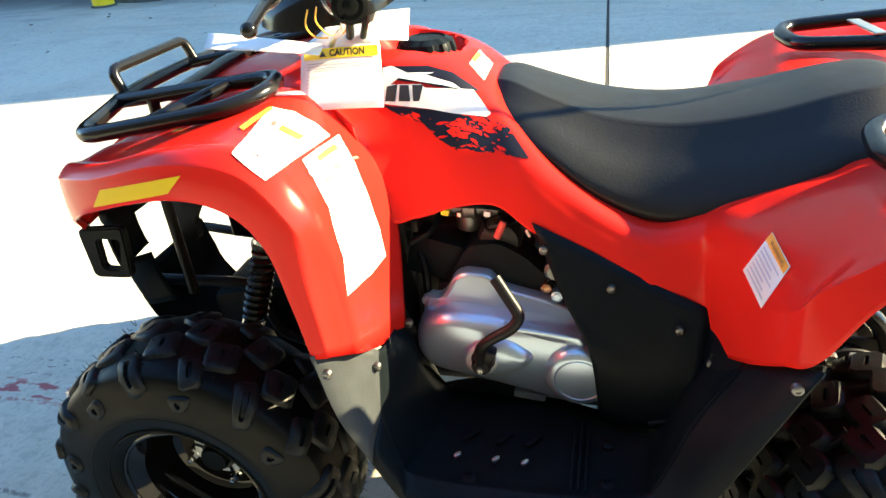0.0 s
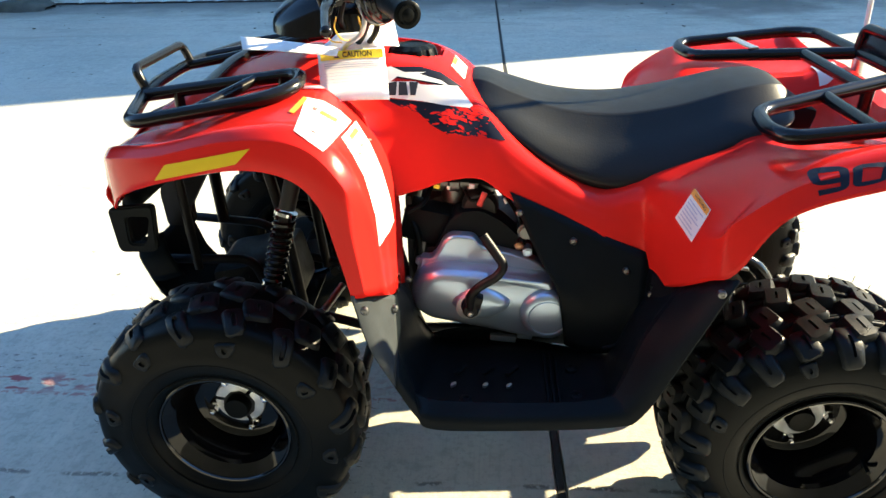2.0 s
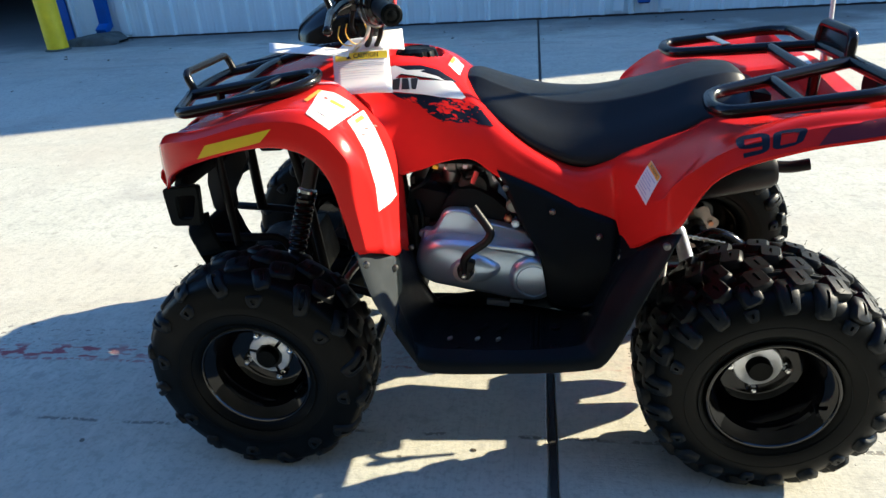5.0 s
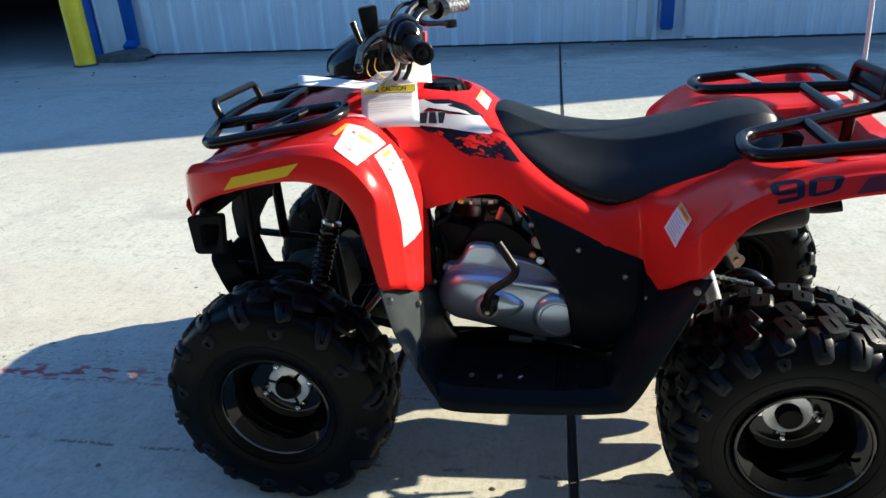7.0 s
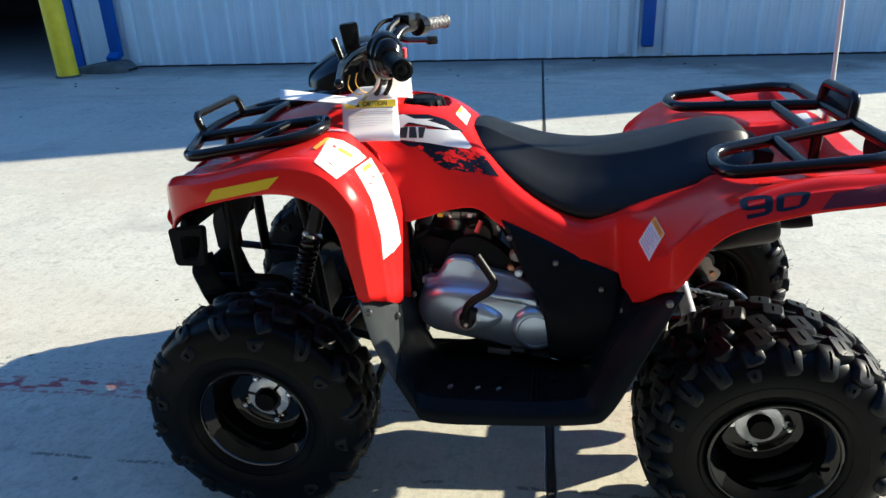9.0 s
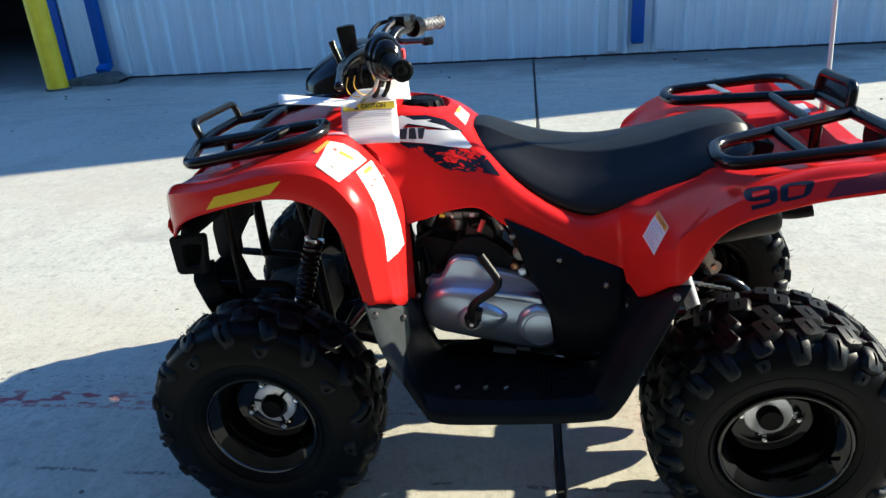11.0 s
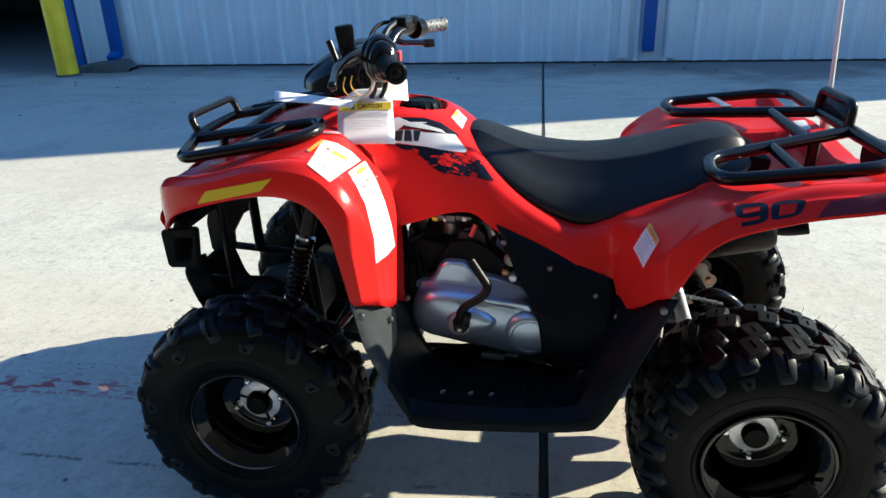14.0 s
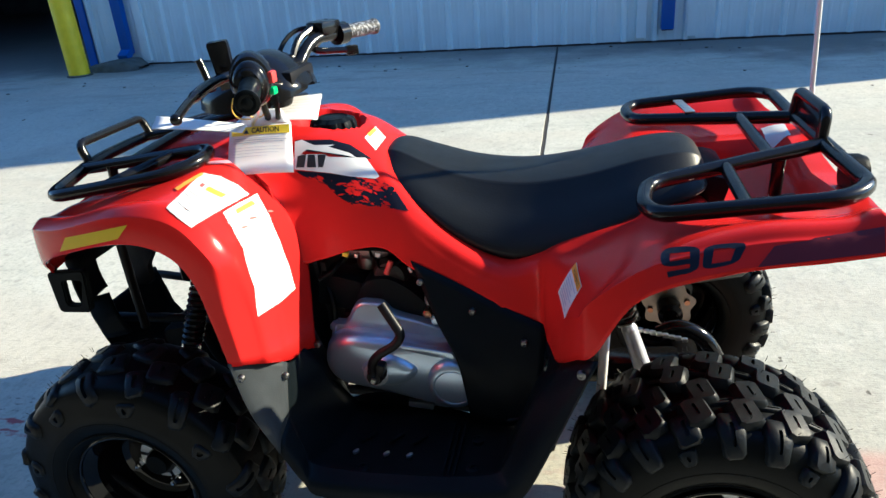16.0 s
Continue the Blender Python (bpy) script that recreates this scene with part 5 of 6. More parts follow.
        part("bracket", bm, ZINC, dr)
    # silencer and tail pipe
    ex = new("silencer")
    ex.parent = atv
    bm = bmesh.new()
    lathe(bm, [(.0, -.105), (.038, -.103), (.045, -.09), (.045, .09), (.038, .103), (.0, .105)], A((.516, .05, .491)) @ Matrix.Rotation(radians(-9), 4, "Y") @ Matrix.Rotation(radians(-86), 4, "Z"), 28)
    part("can", bm, FRAME, ex)
    bm = bmesh.new()
    tube(bm, spline([(.60, .05, .514), (.65, .048, .512), (.692, .042, .520)], 6), .014, 12)
    part("tail_pipe", bm, FRAME, ex)
    bm = bmesh.new()
    box(bm, (.12, .12, .035), A((.64, -.06, .64)) @ Matrix.Rotation(radians(-8), 4, "Y"), .012)
    lathe(bm, [(.0, -.012), (.03, -.01), (.034, 0), (.034, .02), (.0, .02)], A((.735, -.12, .735)) @ Matrix.Rotation(radians(90), 4, "Z"), 20)
    part("tail_lamp_bracket", bm, BLACK_PLASTIC, atv)
    bm = bmesh.new()
    box(bm, (.045, .19, .070), A((.522, 0, .690)) @ Matrix.Rotation(radians(14), 4, "Y"), .014)
    part("seat_base", bm, BLACK_PLASTIC, atv)


build_rear_drive()


def build_pole():
    bm = bmesh.new()
    p = [V((.748, .2, .66)), V((.737, .2, .90)), V((.706, .2, 1.5)), V((.664, .2, 2.3))]
    tube(bm, spline(p, 4), [.0050] * 13, 10)
    part("flag_pole", bm, WHITE, atv, "slim white safety flag pole")
    bm = bmesh.new()
    rod(bm, (.747, .2, .69), (.744, .2, .745), .011)
    for k in range(12):
        u = k / 11
        c = V((.747, .2, .69)).lerp(V((.744, .2, .745)), u)
        rod(bm, c, c + V((0, 0, .004)), .0128)
    part("pole_spring", bm, ZINC, atv, "coiled zinc pole spring")


build_pole()


# handlebar
def build_handlebar():
    hb = new("handlebar")
    hb.parent = atv
    def add(name, bm, mat, label=""):
        return part(name, bm, mat, hb, label)
    near, far = V((-.149, -.445, .950)), V((-.190, .330, .957))
    bm = bmesh.new()
    tube(bm, rounded([near, (-.240, -.225, .957), (-.275, -.075, .90), (-.286, .058, .905), (-.273, .125, .961), (-.235, .222, .958), far], .05, 6), .0125, 12)
    add("bar", bm, POWDER)
    bm = bmesh.new()
    rod(bm, (-.33, 0, .78), (-.285, 0, .90), .02)
    box(bm, (.06, .12, .04), A((-.277, 0, .905)), .01)
    add("steering_post", bm, FRAME)
    def grip(a, b, mat):
        """Rubber grip from the inner flange to an end cap with a ringed recess."""
        w = b - a
        n_ = w.normalized()
        bm = bmesh.new()
        tube(bm, [a + w * u for u in (0, .03, .06, .1, .9, .93, .985)] + [b, b + n_ * .002, b - n_ * .003, b - n_ * .003, b + n_ * .002, b + n_ * .004], [.015, .021, .021, .0160, .0160, .0180, .0180, .0160, .0125, .0115, .0090, .0080, .0030], 24)
        return bm
    wn_ = (V((-.240, -.225, .957)) - near).normalized()
    add("grip", grip(near + wn_ * .115, near, RUBBER), RUBBER)
    wf = (V((-.235, .222, .958)) - far).normalized()
    add("grip", grip(far + wf * .115, far, GREY_GRIP), GREY_GRIP, "grey patterned rubber grip")
    # near switch housing: stacked round drum with ribs, red and green buttons
    c = near + wn_ * .150
    turn = wn_.to_track_quat("Y", "Z").to_matrix().to_4x4()
    bm = bmesh.new()
    lathe(bm, [(.012, -.046), (.022, -.046), (.027, -.042), (.027, -.034), (.031, -.032), (.0345, -.026), (.0345, -.014), (.0325, -.013), (.0325, -.010), (.038, -.008), (.0425, .002), (.0430, .022), (.039, .032), (.032, .052), (.012, .054)], A(c) @ turn @ Matrix.Diagonal((0.78, 1, 1, 1)), 32)
    add("switch_housing", bm, GLOSS)
    for dz, dx, size, mat, nm in ((.004, .029, (.012, .018, .018), BUTTON_RED, "stop_button"), (-.017, .028, (.011, .016, .012), BUTTON_GREEN, "start_button")):
        bm = bmesh.new()
        box(bm, size, A(c + V((dx, .010, dz))), .003)
        add(nm, bm, mat)
    # brake lever and its perch on the near side
    bm = bmesh.new()
    tube(bm, spline([(-.262, -.225, .957), (-.276, -.30, .952), (-.270, -.38, .943), (-.256, -.448, .933)], 6), [.009] * 12 + [.0065] * 7, 10)
    bmesh.ops.create_uvsphere(bm, u_segments=12, v_segments=8, radius=.0085, matrix=A((-.255, -.452, .932)))
    add("brake_lever", bm, GLOSS)
    bm = bmesh.new()
    box(bm, (.036, .022, .080), A((-.291, -.226, .968)) @ Matrix.Rotation(radians(18), 4, "Z") @ Matrix.Rotation(radians(-6), 4, "Y"), .007)
    for v in bm.verts:                                # tapers towards the foot
        if v.co.z < .96:
            v.co.x = -.290 + (v.co.x + .290) * .72
    add("fluid_reservoir", bm, GLOSS)
    bm = bmesh.new()
    tube(bm, [(-.317, -.255, .982), (-.299, -.262, .932)], .0062, 10)
    add("adjuster", bm, GLOSS)
    bm = bmesh.new()
    box(bm, (.040, .050, .036), A((-.262, -.205, .950)), .012)
    add("lever_perch", bm, GLOSS)
    # far throttle box and lever
    bm = bmesh.new()
    box(bm, (.05, .065, .034), A((-.262, .184, .974)) @ Matrix.Rotation(radians(-20), 4, "Z"), .010)
    lathe(bm, [(.014, -.016), (.024, -.014), (.024, .014), (.014, .016)], A((-.238, .216, .958)) @ Matrix.Rotation(radians(-22), 4, "Z"), 20)
    add("throttle_housing", bm, GLOSS)
    bm = bmesh.new()
    tube(bm, rounded([(-.262, .160, .956), (-.274, .130, .938), (-.256, .140, .932), (-.206, .180, .927)], .012), [.007] * 14, 8)
    box(bm, (.028, .014, .020), A((-.203, .182, .926)) @ Matrix.Rotation(radians(38), 4, "Z"), .004)
    add("thumb_lever", bm, GLOSS)
    # pod ahead of the bars
    bm = bmesh.new()
    rows = []
    for x, w, z0, z1 in ((-.450, .030, .872, .884), (-.438, .075, .862, .902), (-.390, .106, .858, .934), (-.335, .114, .862, .958), (-.300, .106, .866, .954), (-.268, .088, .872, .936), (-.244, .058, .880, .910), (-.234, .020, .886, .894)):
        rows.append([(x, math.cos(a) * -w, z0 + (z1 - z0) * max(0, math.sin(a)) ** .8) for a in [math.pi * k / 8 for k in range(9)]])
    loft(bm, rows, 5, 4)
    add("bar_cover", bm, GLOSS)
    # cables
    for pts, r, mat in (([(-.28, -.16, .95), (-.30, -.14, .90), (-.31, -.08, .86), (-.33, -.05, .82)], .005, RUBBER), ([(-.23, -.20, .95), (-.245, -.20, .90), (-.27, -.14, .86), (-.31, -.06, .82)], .006, RUBBER),
                        ([(-.25, -.19, .945), (-.25, -.21, .89), (-.29, -.16, .855), (-.33, -.09, .82)], .004, ZINC), ([(-.24, -.17, .95), (-.23, -.18, .90), (-.25, -.14, .86), (-.29, -.06, .83)], .005, RUBBER),
                        ([(-.275, .186, .978), (-.315, .150, .974), (-.328, .09, .945), (-.33, .03, .88)], .005, RUBBER), ([(-.258, .20, .985), (-.280, .140, .975), (-.294, .092, .950), (-.30, .03, .87)], .0075, POWDER)):
        bm = bmesh.new()
        tube(bm, spline(pts, 7), r, 8)
        add("cable", bm, mat)


build_handlebar()


# ---- stickers and graphics ----
def frame_of(origin, normal):
    n = V(normal).normalized()
    x = (V((1, 0, 0)) - n * n.x).normalized()
    m = Matrix((x, n.cross(x), n)).transposed().to_4x4()
    m.translation = V(origin)
    return m


def lay(bm, tree, m, lift):
    """Presses a flat shape, drawn in the frame m, onto the bodywork."""
    n = m.to_3x3() @ V((0, 0, 1))
    for v in bm.verts:
        p = m @ v.co
        hit = tree.ray_cast(p + n * 0.12, -n, 0.4)
        if hit[0] is None:
            hit = tree.find_nearest(p)
        q = hit[1] if hit[1].dot(n) > 0 else -hit[1]
        v.co = hit[0] + q * (0.002 + lift)


def refine(bm, size=0.010):
    bmesh.ops.triangulate(bm, faces=bm.faces[:])
    for _ in range(5):
        long_ = [e for e in bm.edges if e.calc_length() > size]
        if not long_:
            break
        bmesh.ops.subdivide_edges(bm, edges=long_, cuts=1)
        bmesh.ops.triangulate(bm, faces=[f for f in bm.faces if len(f.verts) > 3])


def decal(name, mat, tree, origin, normal, shape, parent, label="", lift=0.0012):
    bm = bmesh.new()
    bm.faces.new([bm.verts.new((u, w, 0)) for u, w in shape])
    refine(bm)
    lay(bm, tree, frame_of(origin, normal), lift)
    return part(name, bm, mat, parent, label, smooth=60)


def letters(body, bold=0.0):
    """The built-in font's outline of a word, in a unit square."""
    cu = bpy.data.curves.new("word", "FONT")
    cu.body, cu.offset, cu.resolution_u = body, bold, 3
    ob = new("word", cu)
    bpy.context.view_layer.update()
    me = ob.to_mesh()
    bm = bmesh.new()
    bm.from_mesh(me)
    ob.to_mesh_clear()
    bpy.data.objects.remove(ob)
    bpy.data.curves.remove(cu)
    xs, ys = [v.co.x for v in bm.verts], [v.co.y for v in bm.verts]
    for v in bm.verts:
        v.co = ((v.co.x - min(xs)) / (max(xs) - min(xs)), (v.co.y - min(ys)) / (max(ys) - min(ys)), 0)
    return bm


def in_quad(q, u, w):
    """The point at shares u, w of a four-cornered patch: lower left, lower right, upper right, upper left."""
    a, b, c, d = [V(k) for k in q]
    return a.lerp(b, u).lerp(d.lerp(c, u), w)


s = decal("sticker", YELLOW, T_FRONT, (-0.469, -0.421, 0.736), (0.41, -0.86, 0.29), [(-0.065, -0.023), (-0.049, 0.001), (0.067, 0.026), (0.048, 0.004)], atv, "slanted plain yellow sticker", 0.0012)
STICKERS = []
s = decal("sticker", WHITE, T_FRONT, (-0.301, -0.34, 0.778), (0.29, -0.92, 0.26), [(-0.045, -0.012), (-0.034, 0.007), (-0.021, 0.034), (0.006, 0.028), (0.032, 0.013), (0.05, -0.004), (0.019, -0.023), (-0.007, -0.041)], atv, "white warning sticker on the fender", 0.0012)
STICKERS.append(s)
_ = decal("heading", ORANGE, T_FRONT, (-0.301, -0.34, 0.778), (0.29, -0.92, 0.26), [(-0.049, 0.012), (-0.024, 0.034), (-0.018, 0.031), (-0.042, 0.009)], s, "", 0.002)
s = decal("sticker", WHITE, T_FRONT, (-0.235, -0.328, 0.67), (0.23, -0.91, 0.34), [(-0.049, 0.07), (-0.022, 0.102), (0.0, 0.066), (0.019, 0.021), (0.033, -0.025), (0.041, -0.067), (0.026, -0.083), (0.005, -0.095), (-0.0, -0.049), (-0.017, 0.013), (-0.035, 0.048)], atv, "long white curved warning sticker", 0.0012)
STICKERS.append(s)
_ = decal("heading", ORANGE, T_FRONT, (-0.235, -0.328, 0.67), (0.23, -0.91, 0.34), [(-0.037, 0.074), (-0.025, 0.089), (-0.019, 0.083), (-0.033, 0.067)], s, "", 0.002)
_ = decal("print_mark", GREY_INK, T_FRONT, (-0.235, -0.328, 0.67), (0.23, -0.91, 0.34), [(-0.0414, 0.0554), (-0.0391, 0.052), (-0.0324, 0.0539), (-0.0355, 0.0565)], s, "", 0.002)
_ = decal("print_mark", RED_INK, T_FRONT, (-0.235, -0.328, 0.67), (0.23, -0.91, 0.34), [(-0.0201, 0.0611), (-0.0178, 0.0577), (-0.011, 0.0596), (-0.0141, 0.0622)], s, "", 0.002)
_ = decal("print_mark", RED_INK, T_FRONT, (-0.235, -0.328, 0.67), (0.23, -0.91, 0.34), [(-0.0046, 0.071), (-0.0023, 0.0676), (0.0045, 0.0696), (0.0014, 0.0722)], s, "", 0.002)
_ = decal("print_mark", RED_INK, T_FRONT, (-0.235, -0.328, 0.67), (0.23, -0.91, 0.34), [(-0.0257, 0.0473), (-0.0234, 0.0439), (-0.0166, 0.0458), (-0.0197, 0.0484)], s, "", 0.002)
FIRST_STICKER = ((-0.301, -0.34, 0.778), (0.29, -0.92, 0.26), (-0.045, -0.012), (-0.007, -0.041), (0.05, -0.004), (-0.021, 0.034))
LONG_LEFT = [(-0.044, 0.060), (-0.035, 0.048), (-0.017, 0.013), (0.0, -0.049), (0.005, -0.095)]
LONG_RIGHT = [(-0.010, 0.083), (0.0, 0.066), (0.019, 0.021), (0.033, -0.025), (0.041, -0.067)]


def sticker_bar(name, mat, origin, normal, corners, parent, lift=0.002):
    return decal(name, mat, T_FRONT, origin, normal, corners, parent, "", lift)


def build_fender_prints():
    origin, normal, l, b, r, t = FIRST_STICKER
    q = [(*l, 0), (*b, 0), (*r, 0), (*t, 0)]
    flat = lambda u, w: in_quad(q, u, w).to_2d()[:]
    sticker = STICKERS[0]
    for name, mat, u0, u1, w0, w1 in (("heading", ORANGE, .36, .74, .74, .84), ("print_line", RED_INK, .20, .28, .75, .83), ("print_line", PALE_INK, .08, .92, .54, .58), ("print_line", PALE_INK, .08, .84, .44, .48), ("print_line", PALE_INK, .08, .90, .34, .38), ("print_line", PALE_INK, .08, .62, .24, .28)):
        sticker_bar(name, mat, origin, normal, [flat(u0, w0), flat(u1, w0), flat(u1, w1), flat(u0, w1)], sticker)
    origin, normal = (-0.235, -0.328, 0.67), (0.23, -0.91, 0.34)
    def along(line, f):
        f = f * (len(line) - 1)
        k = min(int(f), len(line) - 2)
        return V(line[k]).lerp(V(line[k + 1]), f - k)
    for n in range(11):
        f = 0.36 + 0.055 * n
        ends = (.12, .88 - .16 * (n % 3 == 2))
        cs = [along(LONG_LEFT, g).lerp(along(LONG_RIGHT, g), u)[:] for g, u in ((f, ends[0]), (f, ends[1]), (f + .016, ends[1]), (f + .016, ends[0]))]
        sticker_bar("print_line", PALE_INK, origin, normal, cs, STICKERS[1])


build_fender_prints()
# black line painted on for the dark slot between fender and hood
_ = decal("slot_line", INK, T_FRONT, (-0.374, -0.159, 0.801), (0.44, -0.86, 0.24), [(-0.039, -0.001), (0.029, 0.007), (0.028, -0.001), (-0.018, -0.005)], atv, "black line painted for the slot between fender and hood", 0.0012)
_ = decal("stripe", PINK, T_FRONT, (-0.358, -0.211, 0.793), (0.45, -0.85, 0.26), [(-0.035, 0.0), (0.034, 0.005), (0.033, -0.001), (-0.031, -0.004)], atv, "faded pink stripe on the hood", 0.0012)
g = decal("graphic", NAVY, T_BODY, (-0.174, -0.117, 0.788), (0.26, -0.93, 0.26), [(-0.06, 0.018), (0.005, 0.018), (0.042, 0.008), (0.082, -0.019), (0.041, -0.016), (-0.008, -0.005), (-0.041, -0.002), (-0.06, -0.001)], atv, "dark torn-edge graphic on the tank", 0.0012)
BLOTCH = [(-0.061, -0.037), (0.008, -0.043), (0.093, -0.056), (0.121, -0.071), (0.148, -0.113), (0.103, -0.105), (0.047, -0.101), (0.019, -0.084), (-0.003, -0.062), (-0.029, -0.054), (-0.046, -0.046)]
GRAPHIC, N1_FRAME = g, ((-0.174, -0.117, 0.788), (0.26, -0.93, 0.26))
_ = decal("white_swoosh", WHITE, T_BODY, (-0.174, -0.117, 0.788), (0.26, -0.93, 0.26), [(-0.06, 0.015), (-0.047, 0.018), (-0.024, 0.008), (0.015, 0.008), (0.002, 0.005), (0.041, -0.007), (0.053, -0.016), (0.029, -0.01), (-0.008, -0.004), (-0.037, 0.001), (-0.049, -0.008), (-0.06, -0.008)], g, "", 0.0022)
_ = decal("white_band", WHITE, T_BODY, (-0.174, -0.117, 0.788), (0.26, -0.93, 0.26), [(-0.06, -0.008), (-0.004, -0.008), (0.002, -0.013), (0.07, -0.017), (0.096, -0.051), (0.089, -0.055), (0.04, -0.049), (0.004, -0.042), (-0.061, -0.035)], g, "", 0.0022)
_ = decal("dark_blotch", NAVY, T_BODY, (-0.174, -0.117, 0.788), (0.26, -0.93, 0.26), [(-0.061, -0.037), (0.008, -0.043), (0.093, -0.056), (0.121, -0.071), (0.148, -0.113), (0.103, -0.105), (0.047, -0.101), (0.019, -0.084), (-0.003, -0.062), (-0.029, -0.054), (-0.046, -0.046)], g, "", 0.0012)
_ = decal("paper_label", WHITE, T_BODY, (.685, .205, .70), (0, 0, 1), [(-.022, -.03), (.022, -.03), (.022, .03), (-.022, .03)], atv, "white label in the tail tray", 0.0012)
_ = decal("slanted_bar", INK, T_BODY, (-0.174, -0.117, 0.788), (0.26, -0.93, 0.26), [(-0.054, -0.011), (-0.038, -0.008), (-0.042, -0.032), (-0.057, -0.032)], g, "", 0.0032)
_ = decal("slanted_bar", INK, T_BODY, (-0.174, -0.117, 0.788), (0.26, -0.93, 0.26), [(-0.035, -0.009), (-0.022, -0.009), (-0.02, -0.032), (-0.037, -0.032)], g, "", 0.0032)
_ = decal("slanted_bar", INK, T_BODY, (-0.174, -0.117, 0.788), (0.26, -0.93, 0.26), [(-0.017, -0.009), (-0.001, -0.009), (-0.007, -0.032), (-0.016, -0.032)], g, "", 0.0032)
s = decal("sticker", WHITE, T_BODY, (-0.103, -0.045, 0.788), (0.12, -0.97, 0.22), [(-0.017, 0.002), (-0.005, 0.021), (0.016, -0.0), (0.006, -0.022)], atv, "small white sticker on the tank", 0.0012)
_ = decal("heading", TAG_YELLOW, T_BODY, (-0.103, -0.045, 0.788), (0.12, -0.97, 0.22), [(-0.014, 0.007), (-0.006, 0.018), (-0.001, 0.013), (-0.009, 0.002)], s, "", 0.002)
s = decal("sticker", WHITE, T_BODY, (0.28, -0.341, 0.624), (-0.2, -0.84, 0.5), [(-0.025, -0.002), (0.004, 0.043), (0.024, 0.003), (-0.003, -0.045)], atv, "white diamond warning sticker with orange heading", 0.0012)
_ = decal("heading", ORANGE, T_BODY, (0.28, -0.341, 0.624), (-0.2, -0.84, 0.5), [(-0.002, 0.033), (0.004, 0.042), (0.023, 0.003), (0.018, -0.006)], s, "", 0.002)
DIAMOND = ((0.28, -0.341, 0.624), (-0.2, -0.84, 0.5), [(-0.025, -0.002), (0.004, 0.043), (0.024, 0.003), (-0.003, -0.045)], [(-0.002, 0.033), (0.004, 0.042), (0.023, 0.003), (0.018, -0.006)])
DIAMOND_STICKER = s
_ = decal("stripe", MAROON, T_BODY, (0.593, -0.446, 0.746), (-0.3, -0.87, 0.39), [(-0.074, -0.025), (-0.056, 0.002), (0.065, 0.028), (0.065, -0.004)], atv, "dark red tapering stripe", 0.0012)
NUMBER = ((0.451, -0.436, 0.725), (-0.3, -0.9, 0.32), [(-0.054, 0.009), (0.054, 0.022), (0.044, -0.004), (-0.044, -0.026)])


def build_number():
    origin, normal, (tl, tr, br, bl) = NUMBER
    def stroke(bm, pts, closed=False):
        """One digit as a flat bent band with squared, rounded corners."""
        line = rounded([(x, y, 0) for x, y in pts], 0.13, 4, closed)
        k = len(line)
        wide, tall = 0.058, 0.105                     # half widths across upright and level runs
        sides = []
        for i in range(k):
            p0 = line[i - 1] if (i or closed) else line[i]
            p1 = line[(i + 1) % k] if (i < k - 1 or closed) else line[i]
            d = (p1 - p0).normalized()
            off = V((-d.y * wide, d.x * tall, 0))
            sides.append((bm.verts.new(line[i] + off), bm.verts.new(line[i] - off)))
        for i in range(k if closed else k - 1):
            (a, b), (c, d) = sides[i], sides[(i + 1) % k]
            bm.faces.new((a, b, d, c))
    bm = bmesh.new()
    stroke(bm, [(.06, .10), (.42, .10), (.42, .90), (.06, .90), (.06, .47), (.40, .47)])
    stroke(bm, [(.58, .10), (.94, .10), (.94, .90), (.58, .90)], True)
    for v in bm.verts:
        v.co = in_quad([(*bl, 0), (*br, 0), (*tr, 0), (*tl, 0)], v.co.x, v.co.y)
    refine(bm, 0.008)
    lay(bm, T_BODY, frame_of(origin, normal), 0.0014)
    part("number", bm, NAVY, atv, "dark blue number ninety", smooth=60)


build_number()


def build_diamond_print():
    origin, normal, (l, t, r, b), (ol, ot, orr, ob_) = DIAMOND
    z = lambda q: V((q[0], q[1], 0))
    # heading word along the orange band, then rows of small print beside it
    bm = letters("WARNING")
    for v in bm.verts:
        v.co = in_quad([z(ol), z(ob_), z(orr), z(ot)], 0.18 + 0.7 * v.co.x, 0.25 + 0.5 * v.co.y)
    refine(bm, 0.006)
    lay(bm, T_BODY, frame_of(origin, normal), 0.003)
    part("heading_word", bm, INK, DIAMOND_STICKER, smooth=60)
    for k in range(7):
        w = 0.10 + 0.095 * k
        bm = bmesh.new()
        end = 0.9 - 0.12 * (k % 3)
        q = [z(l), z(b), z(r), z(t)]
        bm.faces.new([bm.verts.new(in_quad(q, u, s)) for u, s in ((0.10, w), (end, w), (end, w + 0.035), (0.10, w + 0.035))])
        refine(bm)
        lay(bm, T_BODY, frame_of(origin, normal), 0.0022)
        part("print_line", bm, GREY_INK, DIAMOND_STICKER, smooth=60)


build_diamond_print()


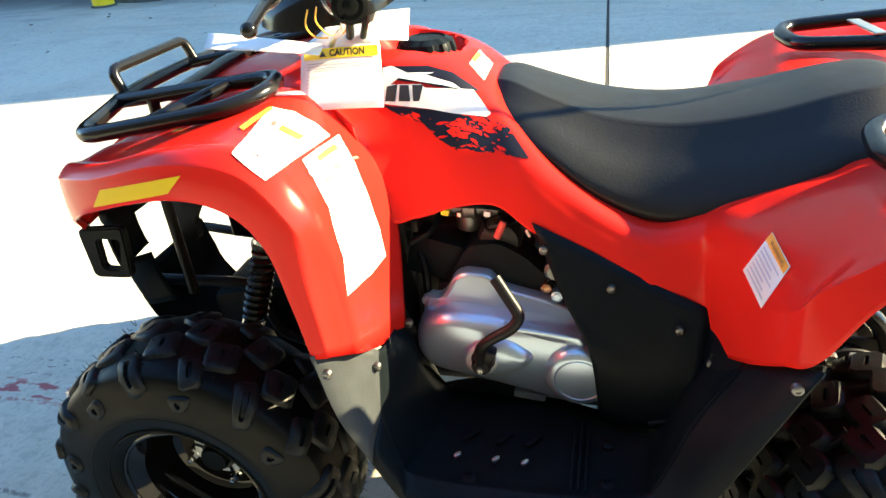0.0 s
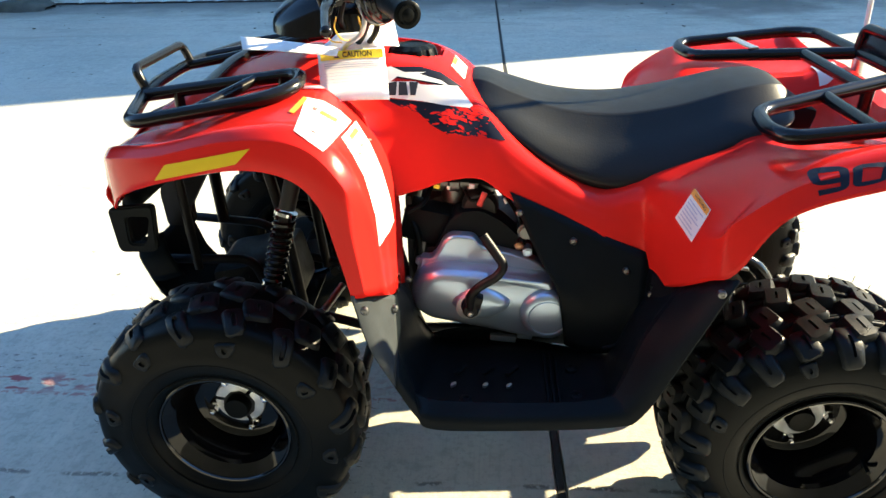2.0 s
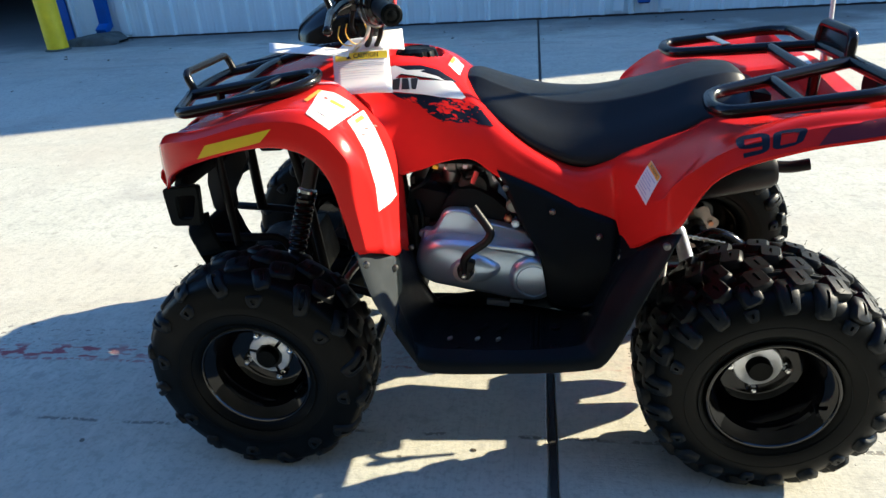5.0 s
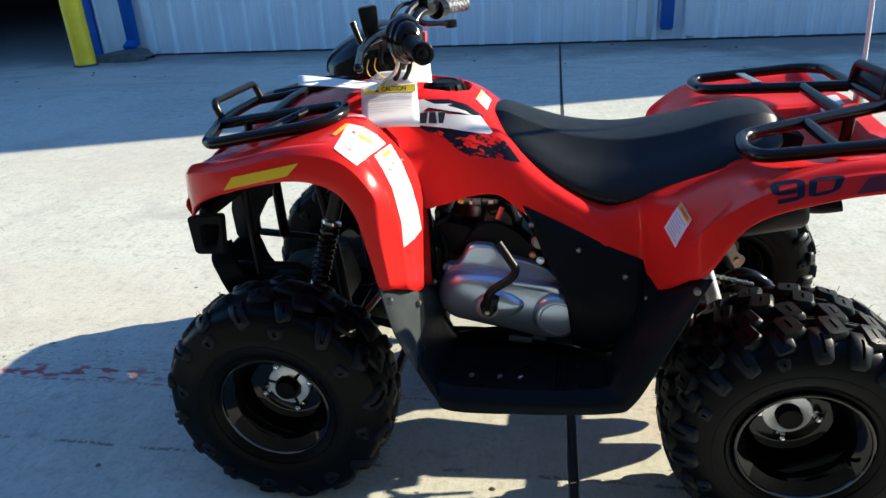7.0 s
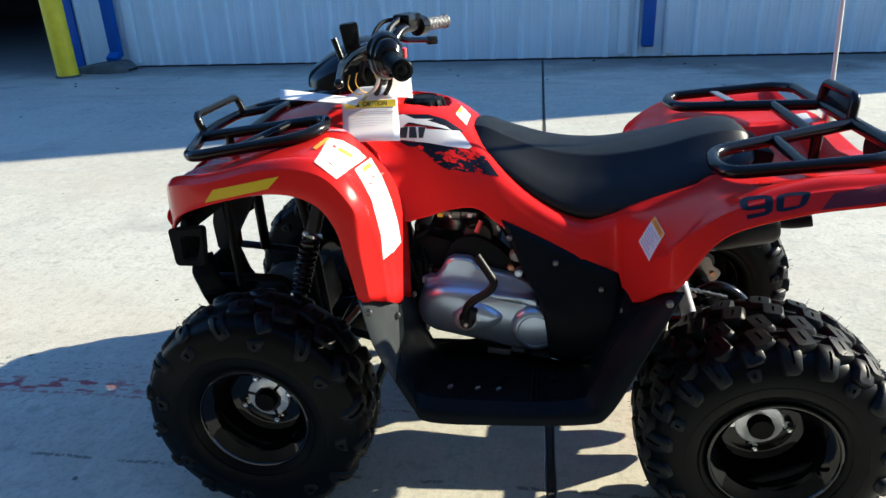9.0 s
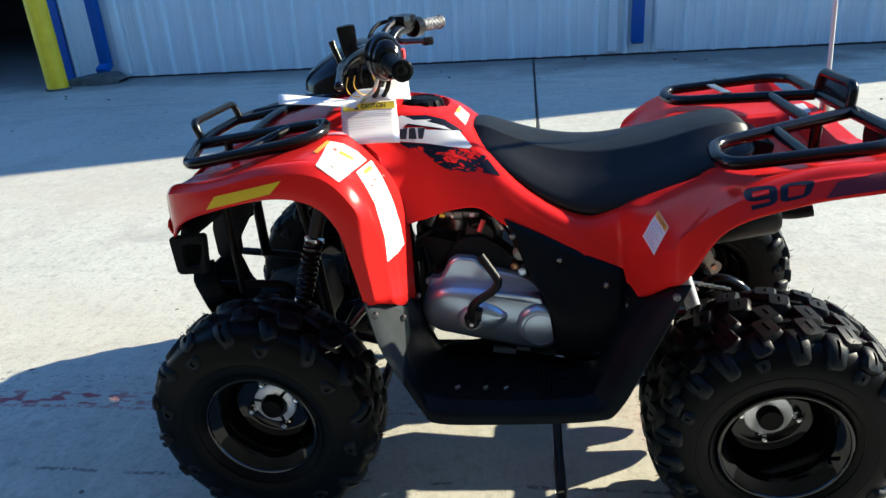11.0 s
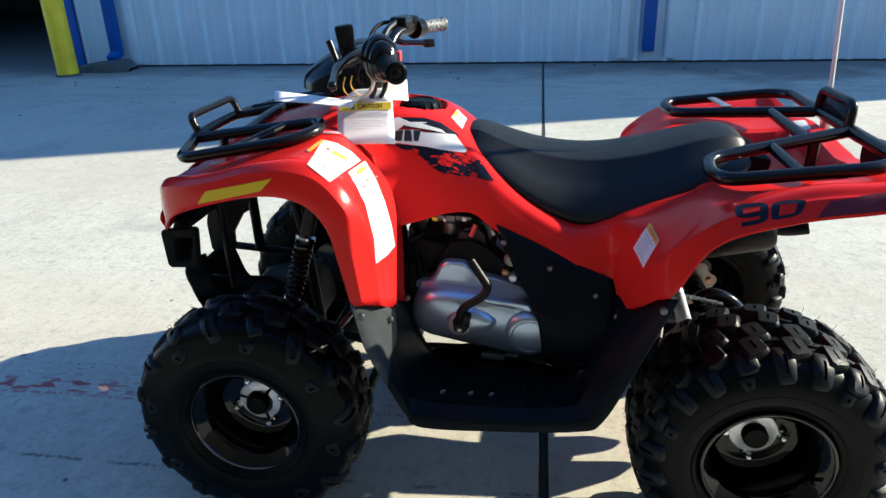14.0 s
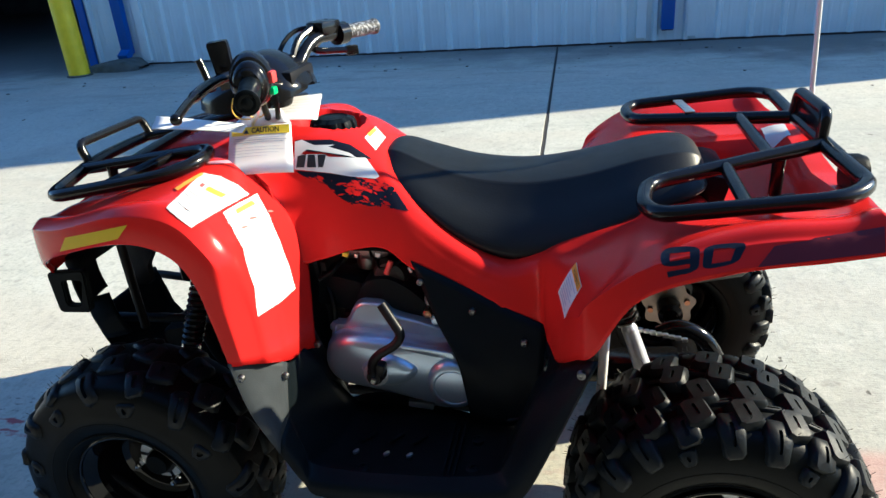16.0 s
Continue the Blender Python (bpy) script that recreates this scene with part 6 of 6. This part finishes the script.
def build_torn_flecks():
    """Ragged red flecks that break up the dark tank graphic."""
    origin, normal = N1_FRAME
    m = frame_of(origin, normal)
    rnd = random.Random(11)
    bm = bmesh.new()
    k = 0
    def inside(x, y):
        hit = False
        for (x0, y0), (x1, y1) in zip(BLOTCH, BLOTCH[1:] + BLOTCH[:1]):
            if (y0 > y) != (y1 > y) and x < x0 + (x1 - x0) * (y - y0) / (y1 - y0):
                hit = not hit
        return hit
    seeds = [(rnd.uniform(-.05, .16), rnd.uniform(-.108, -.044)) for _ in range(14)]
    while k < 170:
        sx, sy = rnd.choice(seeds)
        cx, cw = sx + rnd.gauss(0, .012), sy + rnd.gauss(0, .006)
        if not inside(cx, cw):
            continue
        k += 1
        r = rnd.choice((0.0012, 0.002, 0.003, 0.0055))
        n = rnd.randint(5, 8)
        lean = rnd.uniform(-0.7, 0.2)
        ring = []
        for j in range(n):
            a = 2 * math.pi * j / n
            s = r * rnd.uniform(0.45, 1.1)
            x, w = 1.7 * s * math.cos(a), 0.55 * s * math.sin(a)
            ring.append(bm.verts.new((cx + x * math.cos(lean) - w * math.sin(lean), cw + x * math.sin(lean) + w * math.cos(lean), 0)))
        bm.faces.new(ring)
    refine(bm, 0.009)
    lay(bm, T_BODY, m, 0.0018)
    ob = part("flecking", bm, RED, GRAPHIC, smooth=60)
    tagged(ob, kind="stuff")


build_torn_flecks()


# ---- hanging cards ----
def card(root, name, mat, q, bulge=0.004, label=""):
    """A slightly bowed paper card through four corners: lower left, lower right, upper right, upper left."""
    bm = bmesh.new()
    n = 9
    nrm = (V(q[1]) - V(q[0])).cross(V(q[3]) - V(q[0])).normalized()
    vs = [[bm.verts.new(in_quad(q, i / (n - 1), j / (n - 1)) + nrm * bulge * math.sin(math.pi * i / (n - 1)) * math.sin(math.pi * (0.2 + 0.7 * j / (n - 1)))) for i in range(n)] for j in range(n)]
    for a, b in zip(vs, vs[1:]):
        for i in range(n - 1):
            bm.faces.new((a[i], a[i + 1], b[i + 1], b[i]))
    return thick(part(name, bm, mat, root, label, smooth=60), 0.0006, 0.0)


def on_card(root, name, mat, q, u0, w0, u1, w1, bulge=0.004, lift=0.0012, bm=None):
    nrm = (V(q[1]) - V(q[0])).cross(V(q[3]) - V(q[0])).normalized()
    if bm is None:
        bm = bmesh.new()
        bm.faces.new([bm.verts.new((u, w, 0)) for u, w in ((0, 0), (1, 0), (1, 1), (0, 1))])
    refine(bm, 0.12)
    for v in bm.verts:
        u, w = u0 + (u1 - u0) * v.co.x, w0 + (w1 - w0) * v.co.y
        v.co = in_quad(q, u, w) + nrm * (bulge * math.sin(math.pi * u) * math.sin(math.pi * (0.2 + 0.7 * w)) + lift)
    return part(name, bm, mat, root, smooth=60)


def build_cards():
    tag = thing("caution_tag", "white card tag with yellow caution heading on handlebar", "tag", "tags on the handlebar")
    q = [(-.327, -.224, .774), (-.218, -.182, .767), (-.229, -.136, .846), (-.345, -.148, .842)]
    card(tag, "card", PAPER, q)
    on_card(tag, "header_band", TAG_YELLOW, q, .04, .80, .97, .975)
    on_card(tag, "heading_word", INK, q, .36, .825, .80, .945, lift=.002, bm=letters("CAUTION", 0.03))
    tri = bmesh.new()
    tri.faces.new([tri.verts.new(c) for c in ((0, 0, 0), (1, 0, 0), (.5, 1, 0))])
    on_card(tag, "triangle", INK, q, .23, .825, .32, .925, lift=.002, bm=tri)
    for k, (w, end) in enumerate(((.72, .80), (.675, .92), (.63, .86), (.53, .80), (.47, .86), (.41, .78), (.35, .6))):
        on_card(tag, "print_line", GREY_INK, q, .08, w, end, w + (.014 if k < 3 else .007))
    top = [(-.345, -.148, .8425), (-.229, -.136, .8465), (-.254, -.117, .870), (-.312, -.124, .868)]
    card(tag, "hanging_end", PAPER, top, .001, "tapered plain end of the tag")
    bm = bmesh.new()
    tube(bm, [V((-.283 + .005 * math.cos(a), -.1235 + .003 * math.sin(a), .8635 + .004 * math.sin(a))) for a in [math.pi * k / 6 for k in range(12)]], .0012, 6, True)
    part("eyelet", bm, ZINC, tag, "small metal eyelet")
    for pts in ([(-.300, -.175, .905), (-.305, -.172, .885), (-.298, -.155, .865), (-.285, -.142, .860), (-.272, -.150, .868), (-.262, -.165, .885), (-.262, -.180, .905)], [(-.318, -.165, .900), (-.322, -.170, .880), (-.314, -.165, .864), (-.300, -.150, .858)]):
        bm = bmesh.new()
        tube(bm, spline(pts, 6), .0013, 6)
        part("tie_wire", bm, WIRE, tag, "thin yellow tie wire")
    flat = thing("card", "blank white card lying tilted under the handlebar", "card", "tags on the handlebar")
    q = [(-.445, -.237, .866), (-.303, -.184, .842), (-.302, -.163, .852), (-.463, -.187, .877)]
    card(flat, "sheet", PAPER, q, .003)
    lab = thing("label_sheet", "white printed sheet tucked behind the handlebar", "label", "tags on the handlebar")
    q = [(-.300, -.080, .836), (-.214, -.045, .829), (-.235, .052, .859), (-.322, .030, .856)]
    card(lab, "sheet", PAPER, q, .003)
    for k in range(5):
        on_card(lab, "print_line", PALE_INK, q, .10, .30 + .12 * k, .9, .312 + .12 * k, .003)


build_cards()
